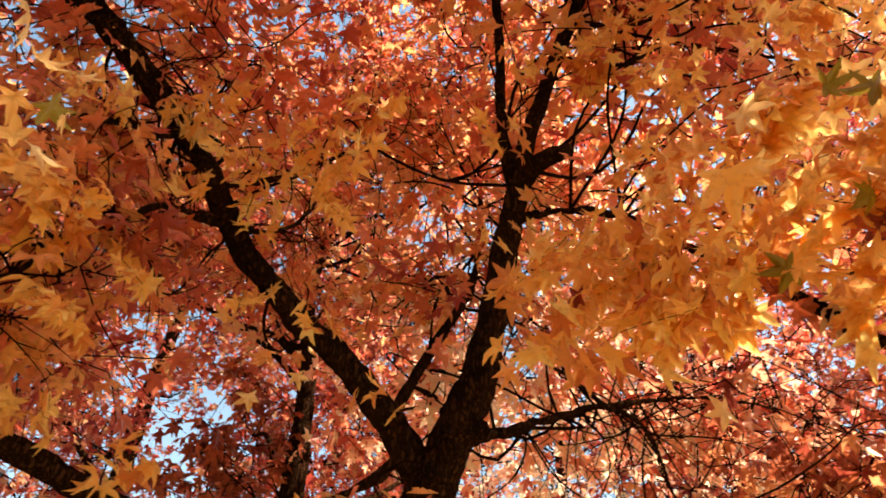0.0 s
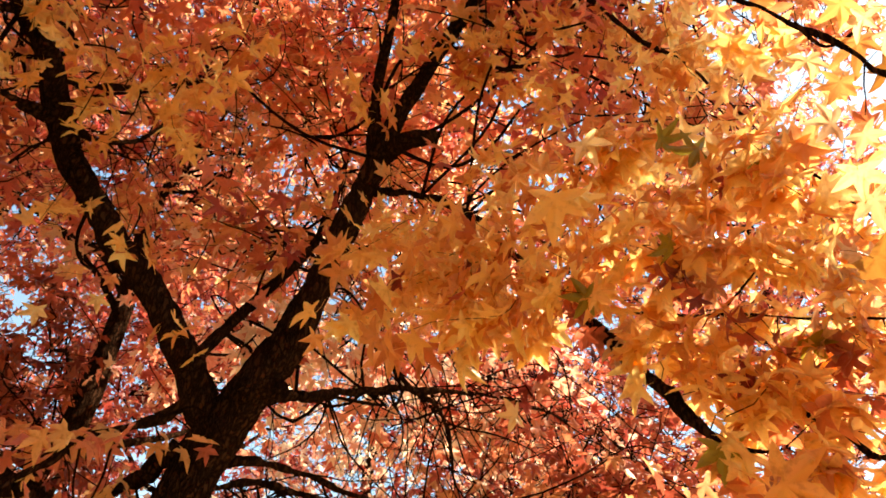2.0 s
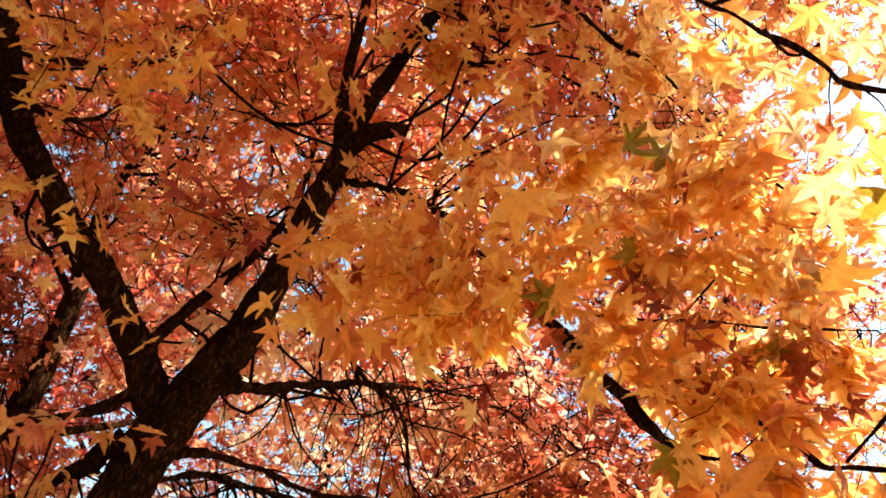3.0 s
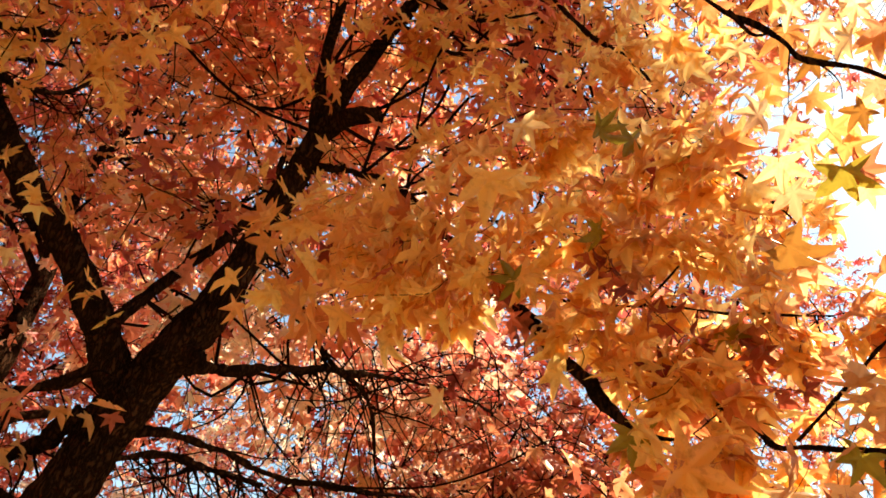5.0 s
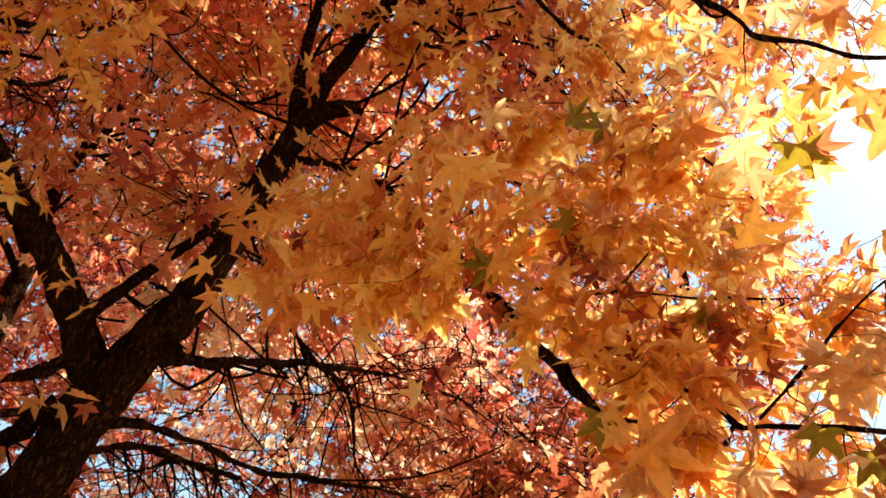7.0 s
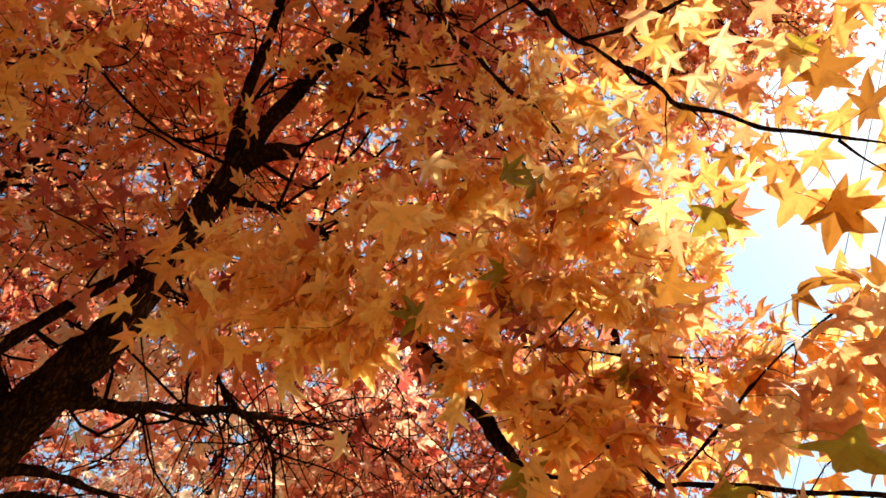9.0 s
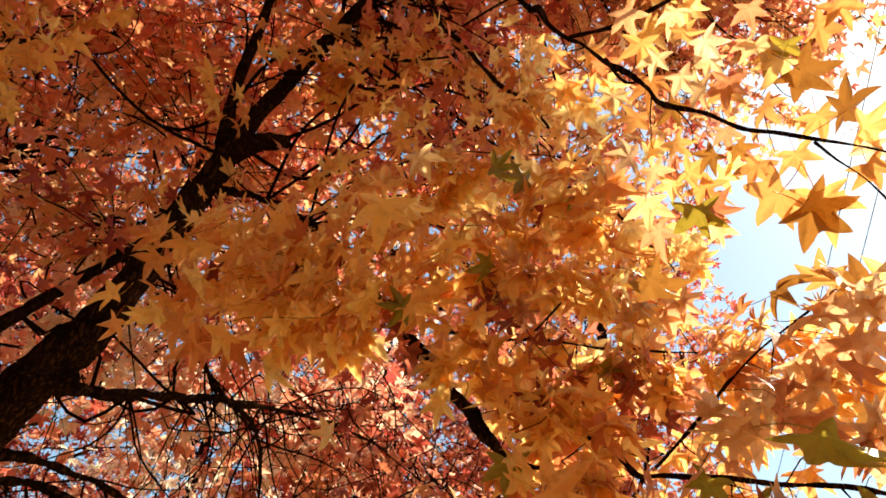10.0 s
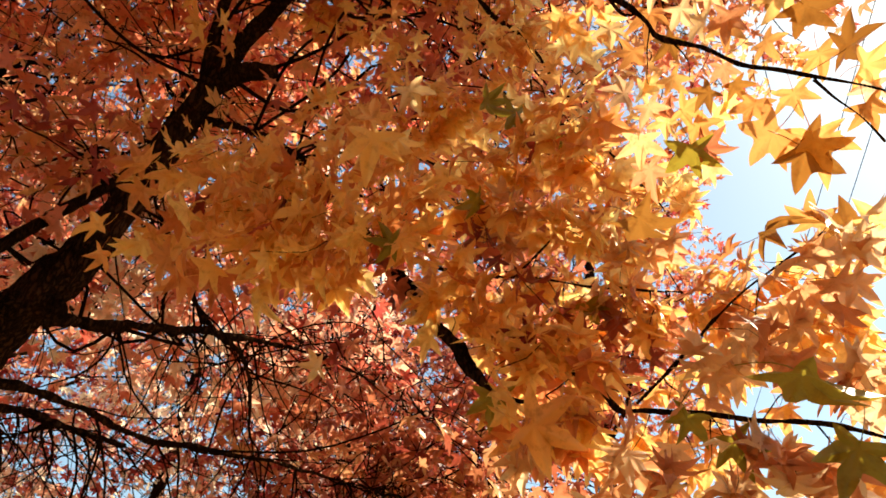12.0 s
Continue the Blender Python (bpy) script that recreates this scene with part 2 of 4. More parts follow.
def leaf_shape(fine, seed):
    """A five-lobed star leaf, unit radius, blade in xy, tip towards +y, seen from +z; each lobe folded along its rib and curled."""
    g = np.random.default_rng(seed)
    lobes = [(-116, 0.72), (-58, 0.96), (0, 1.04), (58, 0.96), (116, 0.72)]
    edge = ((21, 0.50), (12, 0.67), (4.5, 0.86)) if fine else ((18, 0.60),)
    out = []                                   # angle, radius, and how far off the lobe's rib
    for i, (a, r) in enumerate(lobes):
        r = r * g.uniform(0.86, 1.08)
        a = a + g.uniform(-6, 6)
        out += [(a - d, r * k, d) for d, k in edge] + [(a, r, 0)] + [(a + d, r * k, d) for d, k in reversed(edge)]
        if i < 4:
            out.append((a + 29, 0.41 * g.uniform(0.85, 1.12), 29))
    out = [(-166, 0.17, 29)] + out + [(166, 0.17, 29)]
    rings = (0.5, 1.0) if fine else (1.0,)
    flat = np.array([(math.sin(radians(a)) * r * k, math.cos(radians(a)) * r * k, d) for k in rings for a, r, d in out])
    flat = np.vstack([[(0, 0, 0)], flat])
    x, y, off = flat.T
    rad = np.hypot(x, y)
    curl, twist, fold, rib = g.uniform(0.0, 0.5), g.uniform(-0.3, 0.3), g.uniform(-0.1, 0.45), g.uniform(0.15, 0.4)
    z = -curl * rad ** 2 - g.uniform(0, 0.5) * np.maximum(0, rad - 0.5) ** 2 + twist * x * y + fold * np.abs(x) + rib * rad * off / 29
    if fine:
        z += 0.035 * np.sin(y * 7 + g.uniform(0, 6)) + 0.03 * np.sin(x * 9 + g.uniform(0, 6))
    v = np.column_stack([x, y, z])
    n = len(out)
    faces = [(0, i + 1, i) for i in range(1, n)] + [(0, 1, n)]
    if fine:
        faces += [(i, i + 1, n + i + 1, n + i) for i in range(1, n)] + [(n, 1, n + 1, 2 * n)]
    if fine:   # the stalk
        bend, rise = g.uniform(-0.25, 0.25), g.uniform(0.1, 0.4)
        s = [np.array((bend * u * u, -0.05 - 0.75 * u, rise * u * u)) for u in np.linspace(0, 1, 5)]
        k = len(v)
        for q in s:
            v = np.vstack([v, q + (0.011, 0, 0), q + (-0.006, 0, 0.010), q + (-0.006, 0, -0.010)])
        for i in range(0, 12, 3):
            for j in range(3):
                m = (j + 1) % 3
                faces.append((k + i + j, k + i + m, k + i + 3 + m, k + i + 3 + j))
    return v, faces


FINE = [leaf_shape(True, 20 + i) for i in range(14)]
PLAIN = [leaf_shape(False, 50 + i) for i in range(10)]


def leaf_axes(tip, normal):
    t = np.asarray(tip, float)
    t = t / (np.linalg.norm(t) + 1e-9)
    z = np.asarray(normal, float)
    z = z - t * (z @ t)
    z = z / (np.linalg.norm(z) + 1e-9)
    return np.cross(t, z), t, z


class Foliage:
    """Leaves in one mesh, each an island."""
    def __init__(self):
        self.rows = []

    def leaf(self, at, tip, normal, size):
        self.rows.append((at, *leaf_axes(tip, normal), size))

    def make(self, name, mat, parent, label="", shapes=PLAIN):
        pos = np.array([r[0] for r in self.rows])
        axes = np.array([(r[1], r[2], r[3]) for r in self.rows])
        size = np.array([r[4] for r in self.rows])
        verts, loops, starts, count = [], [], [], 0
        which = rng.integers(0, len(shapes), len(pos))
        for k, (sv, sf) in enumerate(shapes):
            pick = np.where(which == k)[0]
            if not len(pick):
                continue
            v = np.einsum("nk,mkj->mnj", sv, axes[pick]) * size[pick, None, None] + pos[pick, None, :]
            verts.append(v.reshape(-1, 3))
            tri = np.array([f if len(f) == 3 else (*f[:3],) for f in sf] + [(f[0], f[2], f[3]) for f in sf if len(f) == 4])
            off = count + np.arange(len(pick)) * len(sv)
            loops.append((tri[None] + off[:, None, None]).reshape(-1))
            count += len(pick) * len(sv)
        verts, loops = np.vstack(verts), np.concatenate(loops)
        me = bpy.data.meshes.new(name)
        me.vertices.add(len(verts))
        me.vertices.foreach_set("co", verts.reshape(-1))
        me.loops.add(len(loops))
        me.loops.foreach_set("vertex_index", loops.astype(np.int32))
        me.polygons.add(len(loops) // 3)
        me.polygons.foreach_set("loop_start", np.arange(0, len(loops), 3, dtype=np.int32))
        me.polygons.foreach_set("use_smooth", np.ones(len(loops) // 3, dtype=bool))
        me.update(calc_edges=True)
        me.validate()
        me.materials.append(mat)
        ob = new(name, me)
        ob.parent = parent
        return tagged(ob, label, kind="stuff")


def unit(v):
    v = np.asarray(v, float)
    return v / (np.linalg.norm(v) + 1e-9)


def leafy_twig(start, end, count, size, wood, put, radius=0.003, sag=0.03, wide=1.0, level=0.45, face=(0, 0, 1)):
    """A thin twig with alternate leaves on stalks, drooping at its end. put(at, tip, normal, size) takes each leaf."""
    a, b = np.array(start, float), np.array(end, float)
    mid = (a + b) / 2 + rng.normal(0, 0.12, 3) * np.linalg.norm(b - a) + (0, 0, sag)
    kink = 0.045 * np.linalg.norm(b - a)
    rows = [(*a, radius), (*((a + mid) / 2 + rng.normal(0, kink, 3)), radius * 0.9), (*mid, radius * 0.75), (*((b + mid) / 2 + rng.normal(0, kink, 3)), radius * 0.6), (*b, radius * 0.45)]
    wood.add(*tube(rows, 4, 0.05))
    along = unit(b - a)
    side = unit(np.cross(along, (0, 0, 1)) + 1e-6)
    for i in range(count):
        u = 0.12 + 0.88 * (i + rng.uniform(0, 0.8)) / count
        base = (1 - u) ** 2 * a + 2 * u * (1 - u) * mid + u * u * b
        out = unit(along * rng.uniform(0.2, 1.0) + side * (1 if i % 2 else -1) * rng.uniform(0.3, 1.2) * wide + (0, 0, rng.uniform(-0.7, 0.25)))
        s = size * rng.uniform(0.72, 1.15)
        at = base + out * s * rng.uniform(0.7, 1.1)
        tip = unit(out + (0, 0, -rng.uniform(0.1, 0.9)) + rng.normal(0, 0.25, 3))
        put(at, tip, np.array(face, float) + rng.normal(0, level, 3), s)


def crown(limbs, centre, radii, boughs, twigs, leaves, size, wood, put, clear=None, inner=0.35, reach=(0.25, 0.55), thick=0.0026, level=0.5):
    """Boughs from the limbs to places all through an ellipsoid, twigs along each, and leaves on the twigs."""
    c, r = np.array(centre, float), np.array(radii, float)
    pts = np.vstack([curve_points(l, 0.15) for l in limbs])
    for _ in range(boughs):
        d = unit(rng.normal(0, 1, 3))
        q = c + d * r * rng.uniform(inner, 1.0) ** 0.6
        if q[2] < 2.1:
            q[2] = 2.1 + rng.uniform(0, 0.5)
        gap = np.linalg.norm(pts[:, :3] - q, axis=1) + np.maximum(0, pts[:, 2] - q[2] + 0.2) * 0.7
        order = np.argsort(gap + rng.uniform(0, 1.7, len(gap)))
        near = pts[order[0]]
        a = near[:3]
        span = np.linalg.norm(q - a)
        k = 8
        rows = []
        bend, sway = rng.normal(0, 0.16 * span, 3), rng.normal(0, 0.07 * min(span, 1.2), (2, 3))
        for i in range(k + 1):
            u = i / k
            p = a + (q - a) * u + bend * math.sin(math.pi * u) + sway[0] * math.sin(2 * math.pi * u) + sway[1] * math.sin(3.4 * math.pi * u) + rng.normal(0, 0.008, 3) * (0 < i)
            p = p + np.array((0, 0, 0.12 * span * math.sin(math.pi * u)))
            rows.append((*p, max(0.0022, min(near[3] * 0.5, thick + 0.004 * span) * (1 - 0.8 * u))))
        if clear is not None and any(clear(np.array(p[:3])) for p in rows):
            continue
        wood.add(*tube(rows, 5, 0.07))
        line = curve_points(rows, 0.05)
        along = unit(q - a)
        for j in range(twigs):
            u = rng.uniform(0.25, 1.0) if j else 1.0
            p = line[min(len(line) - 1, int(u * len(line)))][:3]
            d = unit(along * 0.6 + rng.normal(0, 0.75, 3) + (0, 0, -0.1))
            e = p + d * rng.uniform(*reach)
            if clear is not None and (clear(e) or clear((e + p) / 2)):
                continue
            leafy_twig(p, e, leaves, size, wood, put, level=level)


# ---- ground ----
def ground():
    n, half = 40, 600.0
    g = np.sign(np.linspace(-1, 1, n)) * np.abs(np.linspace(-1, 1, n)) ** 3 * half
    verts = [(x, y, -0.02 + 0.03 * noise.noise(Vector((x * 0.4, y * 0.4, 0)))) for y in g for x in g]
    faces = [(j * n + i, j * n + i + 1, (j + 1) * n + i + 1, (j + 1) * n + i) for j in range(n - 1) for i in range(n - 1)]
    ob = mesh_object("ground", verts, faces, lawn)
    tagged(ob, "flat unseen lawn, its leaf litter brightened to bounce light up", "ground", kind="structure")


ground()


# ---- the near tree ----
def thing(name, at, label, category, group=""):
    ob = new(name)
    ob.location = at
    return tagged(ob, label, category, group)


def place_part(ob, parent):
    """Keeps a part built in world coordinates where it is."""
    ob.parent = parent
    ob.matrix_parent_inverse = Matrix.Translation(-parent.location)
    return ob


near_tree = thing("sweetgum_tree", (-0.05, 2.02, 0), "sweetgum tree with forked dark trunk and golden-orange autumn leaves", "tree", "autumn trees")
TRUNK = [(-0.22, 2.10, -0.05, 0.190), (-0.21, 2.09, 0.12, 0.145), (-0.19, 2.09, 0.6, 0.099), (-0.16, 2.08, 1.4, 0.089), *[(-0.13, 2.11, 2.15, 0.077), (-0.11, 2.09, 2.24, 0.076), (-0.08, 2.06, 2.35, 0.074), (-0.05, 2.03, 2.46, 0.073), (-0.015, 2.00, 2.55, 0.068)], *[(0.082, 1.93, 2.74, 0.062), (0.122, 1.92, 2.87, 0.056), (0.167, 1.90, 3.08, 0.048), (0.20, 1.86, 3.28, 0.047), (0.24, 1.79, 3.43, 0.045), (0.27, 1.72, 3.57, 0.039)]]
LEFT = [(-0.04, 2.00, 2.49, 0.043), (-0.09, 1.99, 2.56, 0.054), (-0.17, 1.95, 2.67, 0.049), (-0.27, 1.92, 2.79, 0.045), (-0.38, 1.89, 2.91, 0.044), (-0.49, 1.86, 2.99, 0.044), (-0.59, 1.81, 3.10, 0.043), (-0.70, 1.74, 3.21, 0.041), (-0.77, 1.66, 3.33, 0.043), (-0.83, 1.59, 3.45, 0.039), (-0.89, 1.48, 3.51, 0.039), (-0.97, 1.32, 3.58, 0.041), (-1.03, 1.14, 3.60, 0.041), (-1.11, 0.98, 3.64, 0.038), (-1.25, 0.78, 3.76, 0.034)] + [(-1.55, 0.55, 4.35, 0.025), (-1.85, 0.45, 5.1, 0.016), (-2.0, 0.5, 5.9, 0.006)]
RIGHT = TRUNK[8:]
STEM_A = [(0.25, 1.77, 3.53, 0.030), (0.24, 1.74, 3.56, 0.030), (0.21, 1.68, 3.68, 0.022), (0.20, 1.58, 3.82, 0.019), (0.20, 1.47, 3.96, 0.018), (0.19, 1.35, 4.15, 0.017), (0.18, 1.18, 4.45, 0.015)] + [(0.12, 1.15, 5.2, 0.011), (0.02, 1.25, 6.1, 0.005)]
STEM_B = [(0.26, 1.77, 3.53, 0.037), (0.27, 1.74, 3.55, 0.035), (0.30, 1.67, 3.68, 0.031), (0.36, 1.58, 3.81, 0.028), (0.41, 1.49, 3.93, 0.027), (0.47, 1.40, 4.04, 0.026), (0.53, 1.29, 4.15, 0.024), (0.65, 1.09, 4.44, 0.024)] + [(0.80, 0.90, 5.1, 0.017), (0.90, 0.75, 5.9, 0.010), (0.95, 0.7, 6.6, 0.004)]
# added limb, not seen; carries leaf masses that block the sun
LIMB_SHADING = [(0.60, 1.16, 4.33, 0.022), (1.00, 1.05, 4.75, 0.019), (1.50, 1.00, 5.25, 0.015), (2.10, 1.00, 5.65, 0.011), (2.80, 1.00, 5.95, 0.005)]
STUB = [(0.25, 1.78, 3.52, 0.034), (0.33, 1.67, 3.54, 0.033), (0.39, 1.61, 3.52, 0.029), (0.43, 1.57, 3.50, 0.024)]
STEM_C = [(-0.19, 2.08, 2.74, 0.023), (-0.14, 2.16, 2.92, 0.020), (-0.06, 2.22, 3.13, 0.019), (0.03, 2.27, 3.34, 0.019), (0.09, 2.32, 3.55, 0.016), (0.12, 2.42, 3.95, 0.014), (0.11, 2.62, 4.6, 0.010), (0.10, 2.85, 5.5, 0.005)]
BOUGH_SIDE = [(-0.03, 2.11, 2.11, 0.050), (-0.30, 2.15, 2.21, 0.046), (-0.61, 2.09, 2.30, 0.044), (-0.86, 1.97, 2.36, 0.041), (-1.03, 1.85, 2.42, 0.041), (-1.16, 1.74, 2.47, 0.037), (-1.33, 1.66, 2.52, 0.033), (-1.57, 1.61, 2.59, 0.028), (-1.86, 1.55, 2.65, 0.018)]
BOUGH_LEFT = [(-0.75, 1.69, 3.28, 0.023), (-0.82, 1.58, 3.23, 0.014), (-0.86, 1.47, 3.16, 0.011), (-0.94, 1.40, 3.02, 0.011), (-1.00, 1.32, 2.88, 0.010), (-1.07, 1.29, 2.75, 0.009), (-1.13, 1.23, 2.64, 0.007)]
BOUGH_LEFT_UP = [(-0.79, 1.64, 3.42, 0.015), (-0.64, 1.63, 3.43, 0.010), (-0.49, 1.60, 3.45, 0.009), (-0.37, 1.58, 3.50, 0.006), (-0.26, 1.58, 3.53, 0.003)]
BOUGH_LEFT_MID = [(-0.72, 1.70, 3.29, 0.013), (-0.66, 1.79, 3.33, 0.009), (-0.57, 1.83, 3.40, 0.008), (-0.52, 1.86, 3.55, 0.005)]
BOUGH_LEFT_FAR = [(-0.87, 1.50, 3.51, 0.015), (-0.95, 1.42, 3.45, 0.012), (-1.02, 1.29, 3.36, 0.010), (-1.07, 1.18, 3.26, 0.007)]
BOUGH_LOW_A = [(0.01, 2.07, 2.44, 0.015), (0.13, 2.13, 2.48, 0.010), (0.27, 2.19, 2.48, 0.010), (0.43, 2.24, 2.46, 0.009), (0.65, 2.27, 2.48, 0.008), (0.86, 2.32, 2.51, 0.006), (1.15, 2.44, 2.55, 0.004), (1.50, 2.60, 2.60, 0.002)]
BOUGH_LOW_B = [(0.06, 2.00, 2.63, 0.022), (0.16, 2.09, 2.70, 0.017), (0.26, 2.17, 2.76, 0.014), (0.39, 2.25, 2.84, 0.013), (0.54, 2.31, 2.91, 0.012), (0.67, 2.33, 2.94, 0.010), (0.86, 2.39, 2.99, 0.007), (1.06, 2.43, 3.01, 0.005), (1.35, 2.62, 3.06, 0.004), (1.65, 2.85, 3.12, 0.002)]
BOUGH_LOW_C = [(-0.03, 2.08, 2.36, 0.013), (0.10, 2.19, 2.44, 0.011), (0.25, 2.30, 2.46, 0.010), (0.41, 2.40, 2.48, 0.007)]
BOUGH_THIN = [(0.36, 2.16, 3.00, 0.007), (0.46, 2.19, 2.94, 0.008), (0.57, 2.26, 2.89, 0.008), (0.69, 2.32, 2.86, 0.007), (0.76, 2.41, 2.76, 0.006), (0.81, 2.50, 2.65, 0.004)]
BOUGH_FRONT = [(0.24, 1.86, 3.45, 0.022), (0.44, 1.77, 3.40, 0.013), (0.59, 1.67, 3.27, 0.011), (0.70, 1.57, 3.08, 0.010), (0.80, 1.47, 2.90, 0.012), (0.89, 1.34, 2.68, 0.014), (0.95, 1.30, 2.57, 0.015), (1.00, 1.24, 2.46, 0.015), (1.03, 1.16, 2.35, 0.010), (1.05, 1.10, 2.30, 0.006), (1.07, 1.04, 2.27, 0.003)]
BOUGH_FRONT_TIP = [(1.13, 1.04, 2.38, 0.005), (1.17, 0.96, 2.30, 0.005), (1.18, 0.92, 2.24, 0.005), (1.21, 0.81, 2.20, 0.004), (1.24, 0.67, 2.14, 0.004), (1.27, 0.57, 2.10, 0.003), (1.27, 0.50, 2.05, 0.002), (1.31, 0.45, 2.00, 0.002)]
TWIG_RISING = [(1.15, 0.84, 2.21, 0.003), (1.19, 0.77, 2.27, 0.003), (1.20, 0.71, 2.31, 0.003), (1.22, 0.63, 2.35, 0.002), (1.23, 0.54, 2.37, 0.002), (1.25, 0.48, 2.39, 0.001)]
TWIG_FORKED = [(0.94, 1.31, 2.73, 0.006), (1.00, 1.24, 2.69, 0.005), (1.05, 1.18, 2.66, 0.004), (1.09, 1.11, 2.63, 0.004), (1.15, 1.02, 2.58, 0.003), (1.22, 0.92, 2.53, 0.003), (1.27, 0.80, 2.47, 0.002)]
TWIG_FORK_ARM = [(1.08, 1.12, 2.63, 0.004), (1.10, 1.05, 2.66, 0.003), (1.12, 0.97, 2.70, 0.002)]
BOUGH_HIGH = [(0.10, 0.89, 4.52, 0.018), (0.60, 0.80, 3.81, 0.010), (0.76, 0.63, 3.19, 0.007), (0.79, 0.58, 3.06, 0.006), (0.81, 0.55, 2.93, 0.006), (0.82, 0.50, 2.81, 0.004), (0.84, 0.47, 2.72, 0.005), (0.84, 0.42, 2.60, 0.004), (0.85, 0.39, 2.50, 0.004), (0.86, 0.34, 2.42, 0.003), (0.86, 0.30, 2.34, 0.003), (0.87, 0.27, 2.30, 0.002), (0.87, 0.24, 2.25, 0.002), (0.88, 0.20, 2.20, 0.001), (0.89, 0.17, 2.15, 0.001)]
TWIG_HIGH_A = [(0.872, 0.238, 2.248, 0.002), (0.88, 0.23, 2.22, 0.001), (0.89, 0.22, 2.18, 0.001), (0.91, 0.22, 2.16, 0.001)]
TWIG_HIGH_B = [(0.83, 0.46, 2.71, 0.004), (0.86, 0.45, 2.65, 0.003), (0.89, 0.41, 2.65, 0.002)]
TWIG_HIGH_C = [(0.82, 0.53, 2.89, 0.004), (0.88, 0.46, 2.88, 0.004), (0.93, 0.38, 2.88, 0.003), (0.98, 0.28, 2.88, 0.002)]
BOUGH_FORK_LEFT = [(-0.13, 1.97, 2.58, 0.019), (-0.19, 1.98, 2.52, 0.016), (-0.27, 1.98, 2.47, 0.014), (-0.35, 1.95, 2.42, 0.013), (-0.41, 1.90, 2.32, 0.010), (-0.47, 1.84, 2.21, 0.007)]
BOUGH_FORK_LOW = [(-0.13, 2.02, 2.43, 0.030), (-0.21, 2.11, 2.38, 0.020), (-0.29, 2.18, 2.34, 0.016), (-0.40, 2.27, 2.30, 0.013), (-0.54, 2.34, 2.27, 0.008)]
BOUGH_UPPER = [(0.65, 1.08, 4.40, 0.016), (0.74, 1.11, 3.93, 0.009), (0.87, 1.11, 3.79, 0.008), (0.99, 1.10, 3.64, 0.007), (1.09, 1.07, 3.56, 0.005)]
BOUGH_SUNNY = [(1.09, 1.07, 3.56, 0.005), (1.19, 1.04, 3.35, 0.004), (1.28, 1.00, 3.13, 0.004), (1.40, 0.98, 2.99, 0.003), (1.46, 0.96, 2.88, 0.002)]
BOUGH_ARCH_A = [(0.46, 1.42, 4.05, 0.009), (0.56, 1.37, 3.95, 0.007), (0.64, 1.34, 3.89, 0.006), (0.74, 1.25, 3.81, 0.005), (0.82, 1.14, 3.73, 0.003)]
BOUGH_ARCH_B = [(0.41, 1.50, 3.94, 0.009), (0.53, 1.45, 3.84, 0.007), (0.62, 1.40, 3.74, 0.006), (0.71, 1.29, 3.67, 0.005), (0.80, 1.20, 3.64, 0.003)]

place_part(mesh_object("trunk", *tube(TRUNK, 44, 0.013, 0.18), bark), near_tree)
for rows in (LEFT, BOUGH_SIDE, STEM_A, STEM_B, STUB, STEM_C, LIMB_SHADING):
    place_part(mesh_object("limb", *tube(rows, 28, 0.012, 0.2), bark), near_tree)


def branch_scar(base, out, radius):
    """The rounded collar and hollow that a lost bough leaves on the bark."""
    b, o = np.array(base), unit(out)
    rows = [(*(b - o * 0.035), radius * 1.3), (*b, radius * 1.15), (*(b + o * 0.016), radius), (*(b + o * 0.012), radius * 0.72), (*(b - o * 0.025), radius * 0.5)]
    return tube(rows, 18, 0.004, 0.12)


for base, out, radius in (((0.012, 1.900, 2.60), (0.1, -0.85, -0.45), 0.032), ((-0.035, 1.925, 2.49), (-0.1, -0.9, -0.4), 0.020), ((0.110, 1.915, 2.63), (0.65, -0.65, -0.35), 0.028)):
    place_part(mesh_object("branch_scar", *branch_scar(base, out, radius), bark), near_tree)
BOUGHS = (BOUGH_LEFT, BOUGH_LEFT_UP, BOUGH_LEFT_MID, BOUGH_LEFT_FAR, BOUGH_LOW_A, BOUGH_LOW_B, BOUGH_LOW_C, BOUGH_THIN,
          BOUGH_FRONT, BOUGH_FRONT_TIP, TWIG_RISING, TWIG_FORKED, TWIG_FORK_ARM, BOUGH_HIGH, TWIG_HIGH_A, TWIG_HIGH_B, TWIG_HIGH_C,
          BOUGH_FORK_LEFT, BOUGH_FORK_LOW, BOUGH_UPPER, BOUGH_SUNNY, BOUGH_ARCH_A, BOUGH_ARCH_B)
for rows in BOUGHS:
    line = curve_points(rows, 0.05)
    line[1:-1, :3] += rng.normal(0, 1, (len(line) - 2, 3)) * (0.0012 + 0.22 * line[1:-1, 3:4])
    line[1:-1, 3] *= rng.uniform(0.85, 1.2, len(line) - 2)
    place_part(mesh_object("branch", *tube(line, 12, 0.009, 0.55), bark), near_tree)

near_wood = Gather()
near_leaves = []          # single leaves, the ones closest to the path
gold = Foliage()          # the rest of the hanging sprays
orange = Foliage()        # the lower crown, and the added leaf masses overhead that shade it
ruddy = Foliage()         # the crown above it


def single(at, tip, normal, size):
    near_leaves.append((at, tip, normal, size))


def near_spray(a, b, count, size):
    """A hanging twig whose leaves are things to pick apart."""
    leafy_twig(a, b, count, size, near_wood, single, 0.0008, 0.01, 1.2, 0.38, (0.50, 0.48, 0.68))


def far_spray(a, b, count, size):
    leafy_twig(a, b, count, size, near_wood, gold.leaf, 0.0015, 0.02, 1.2, 0.36, (0.05, 0.50, 0.80))


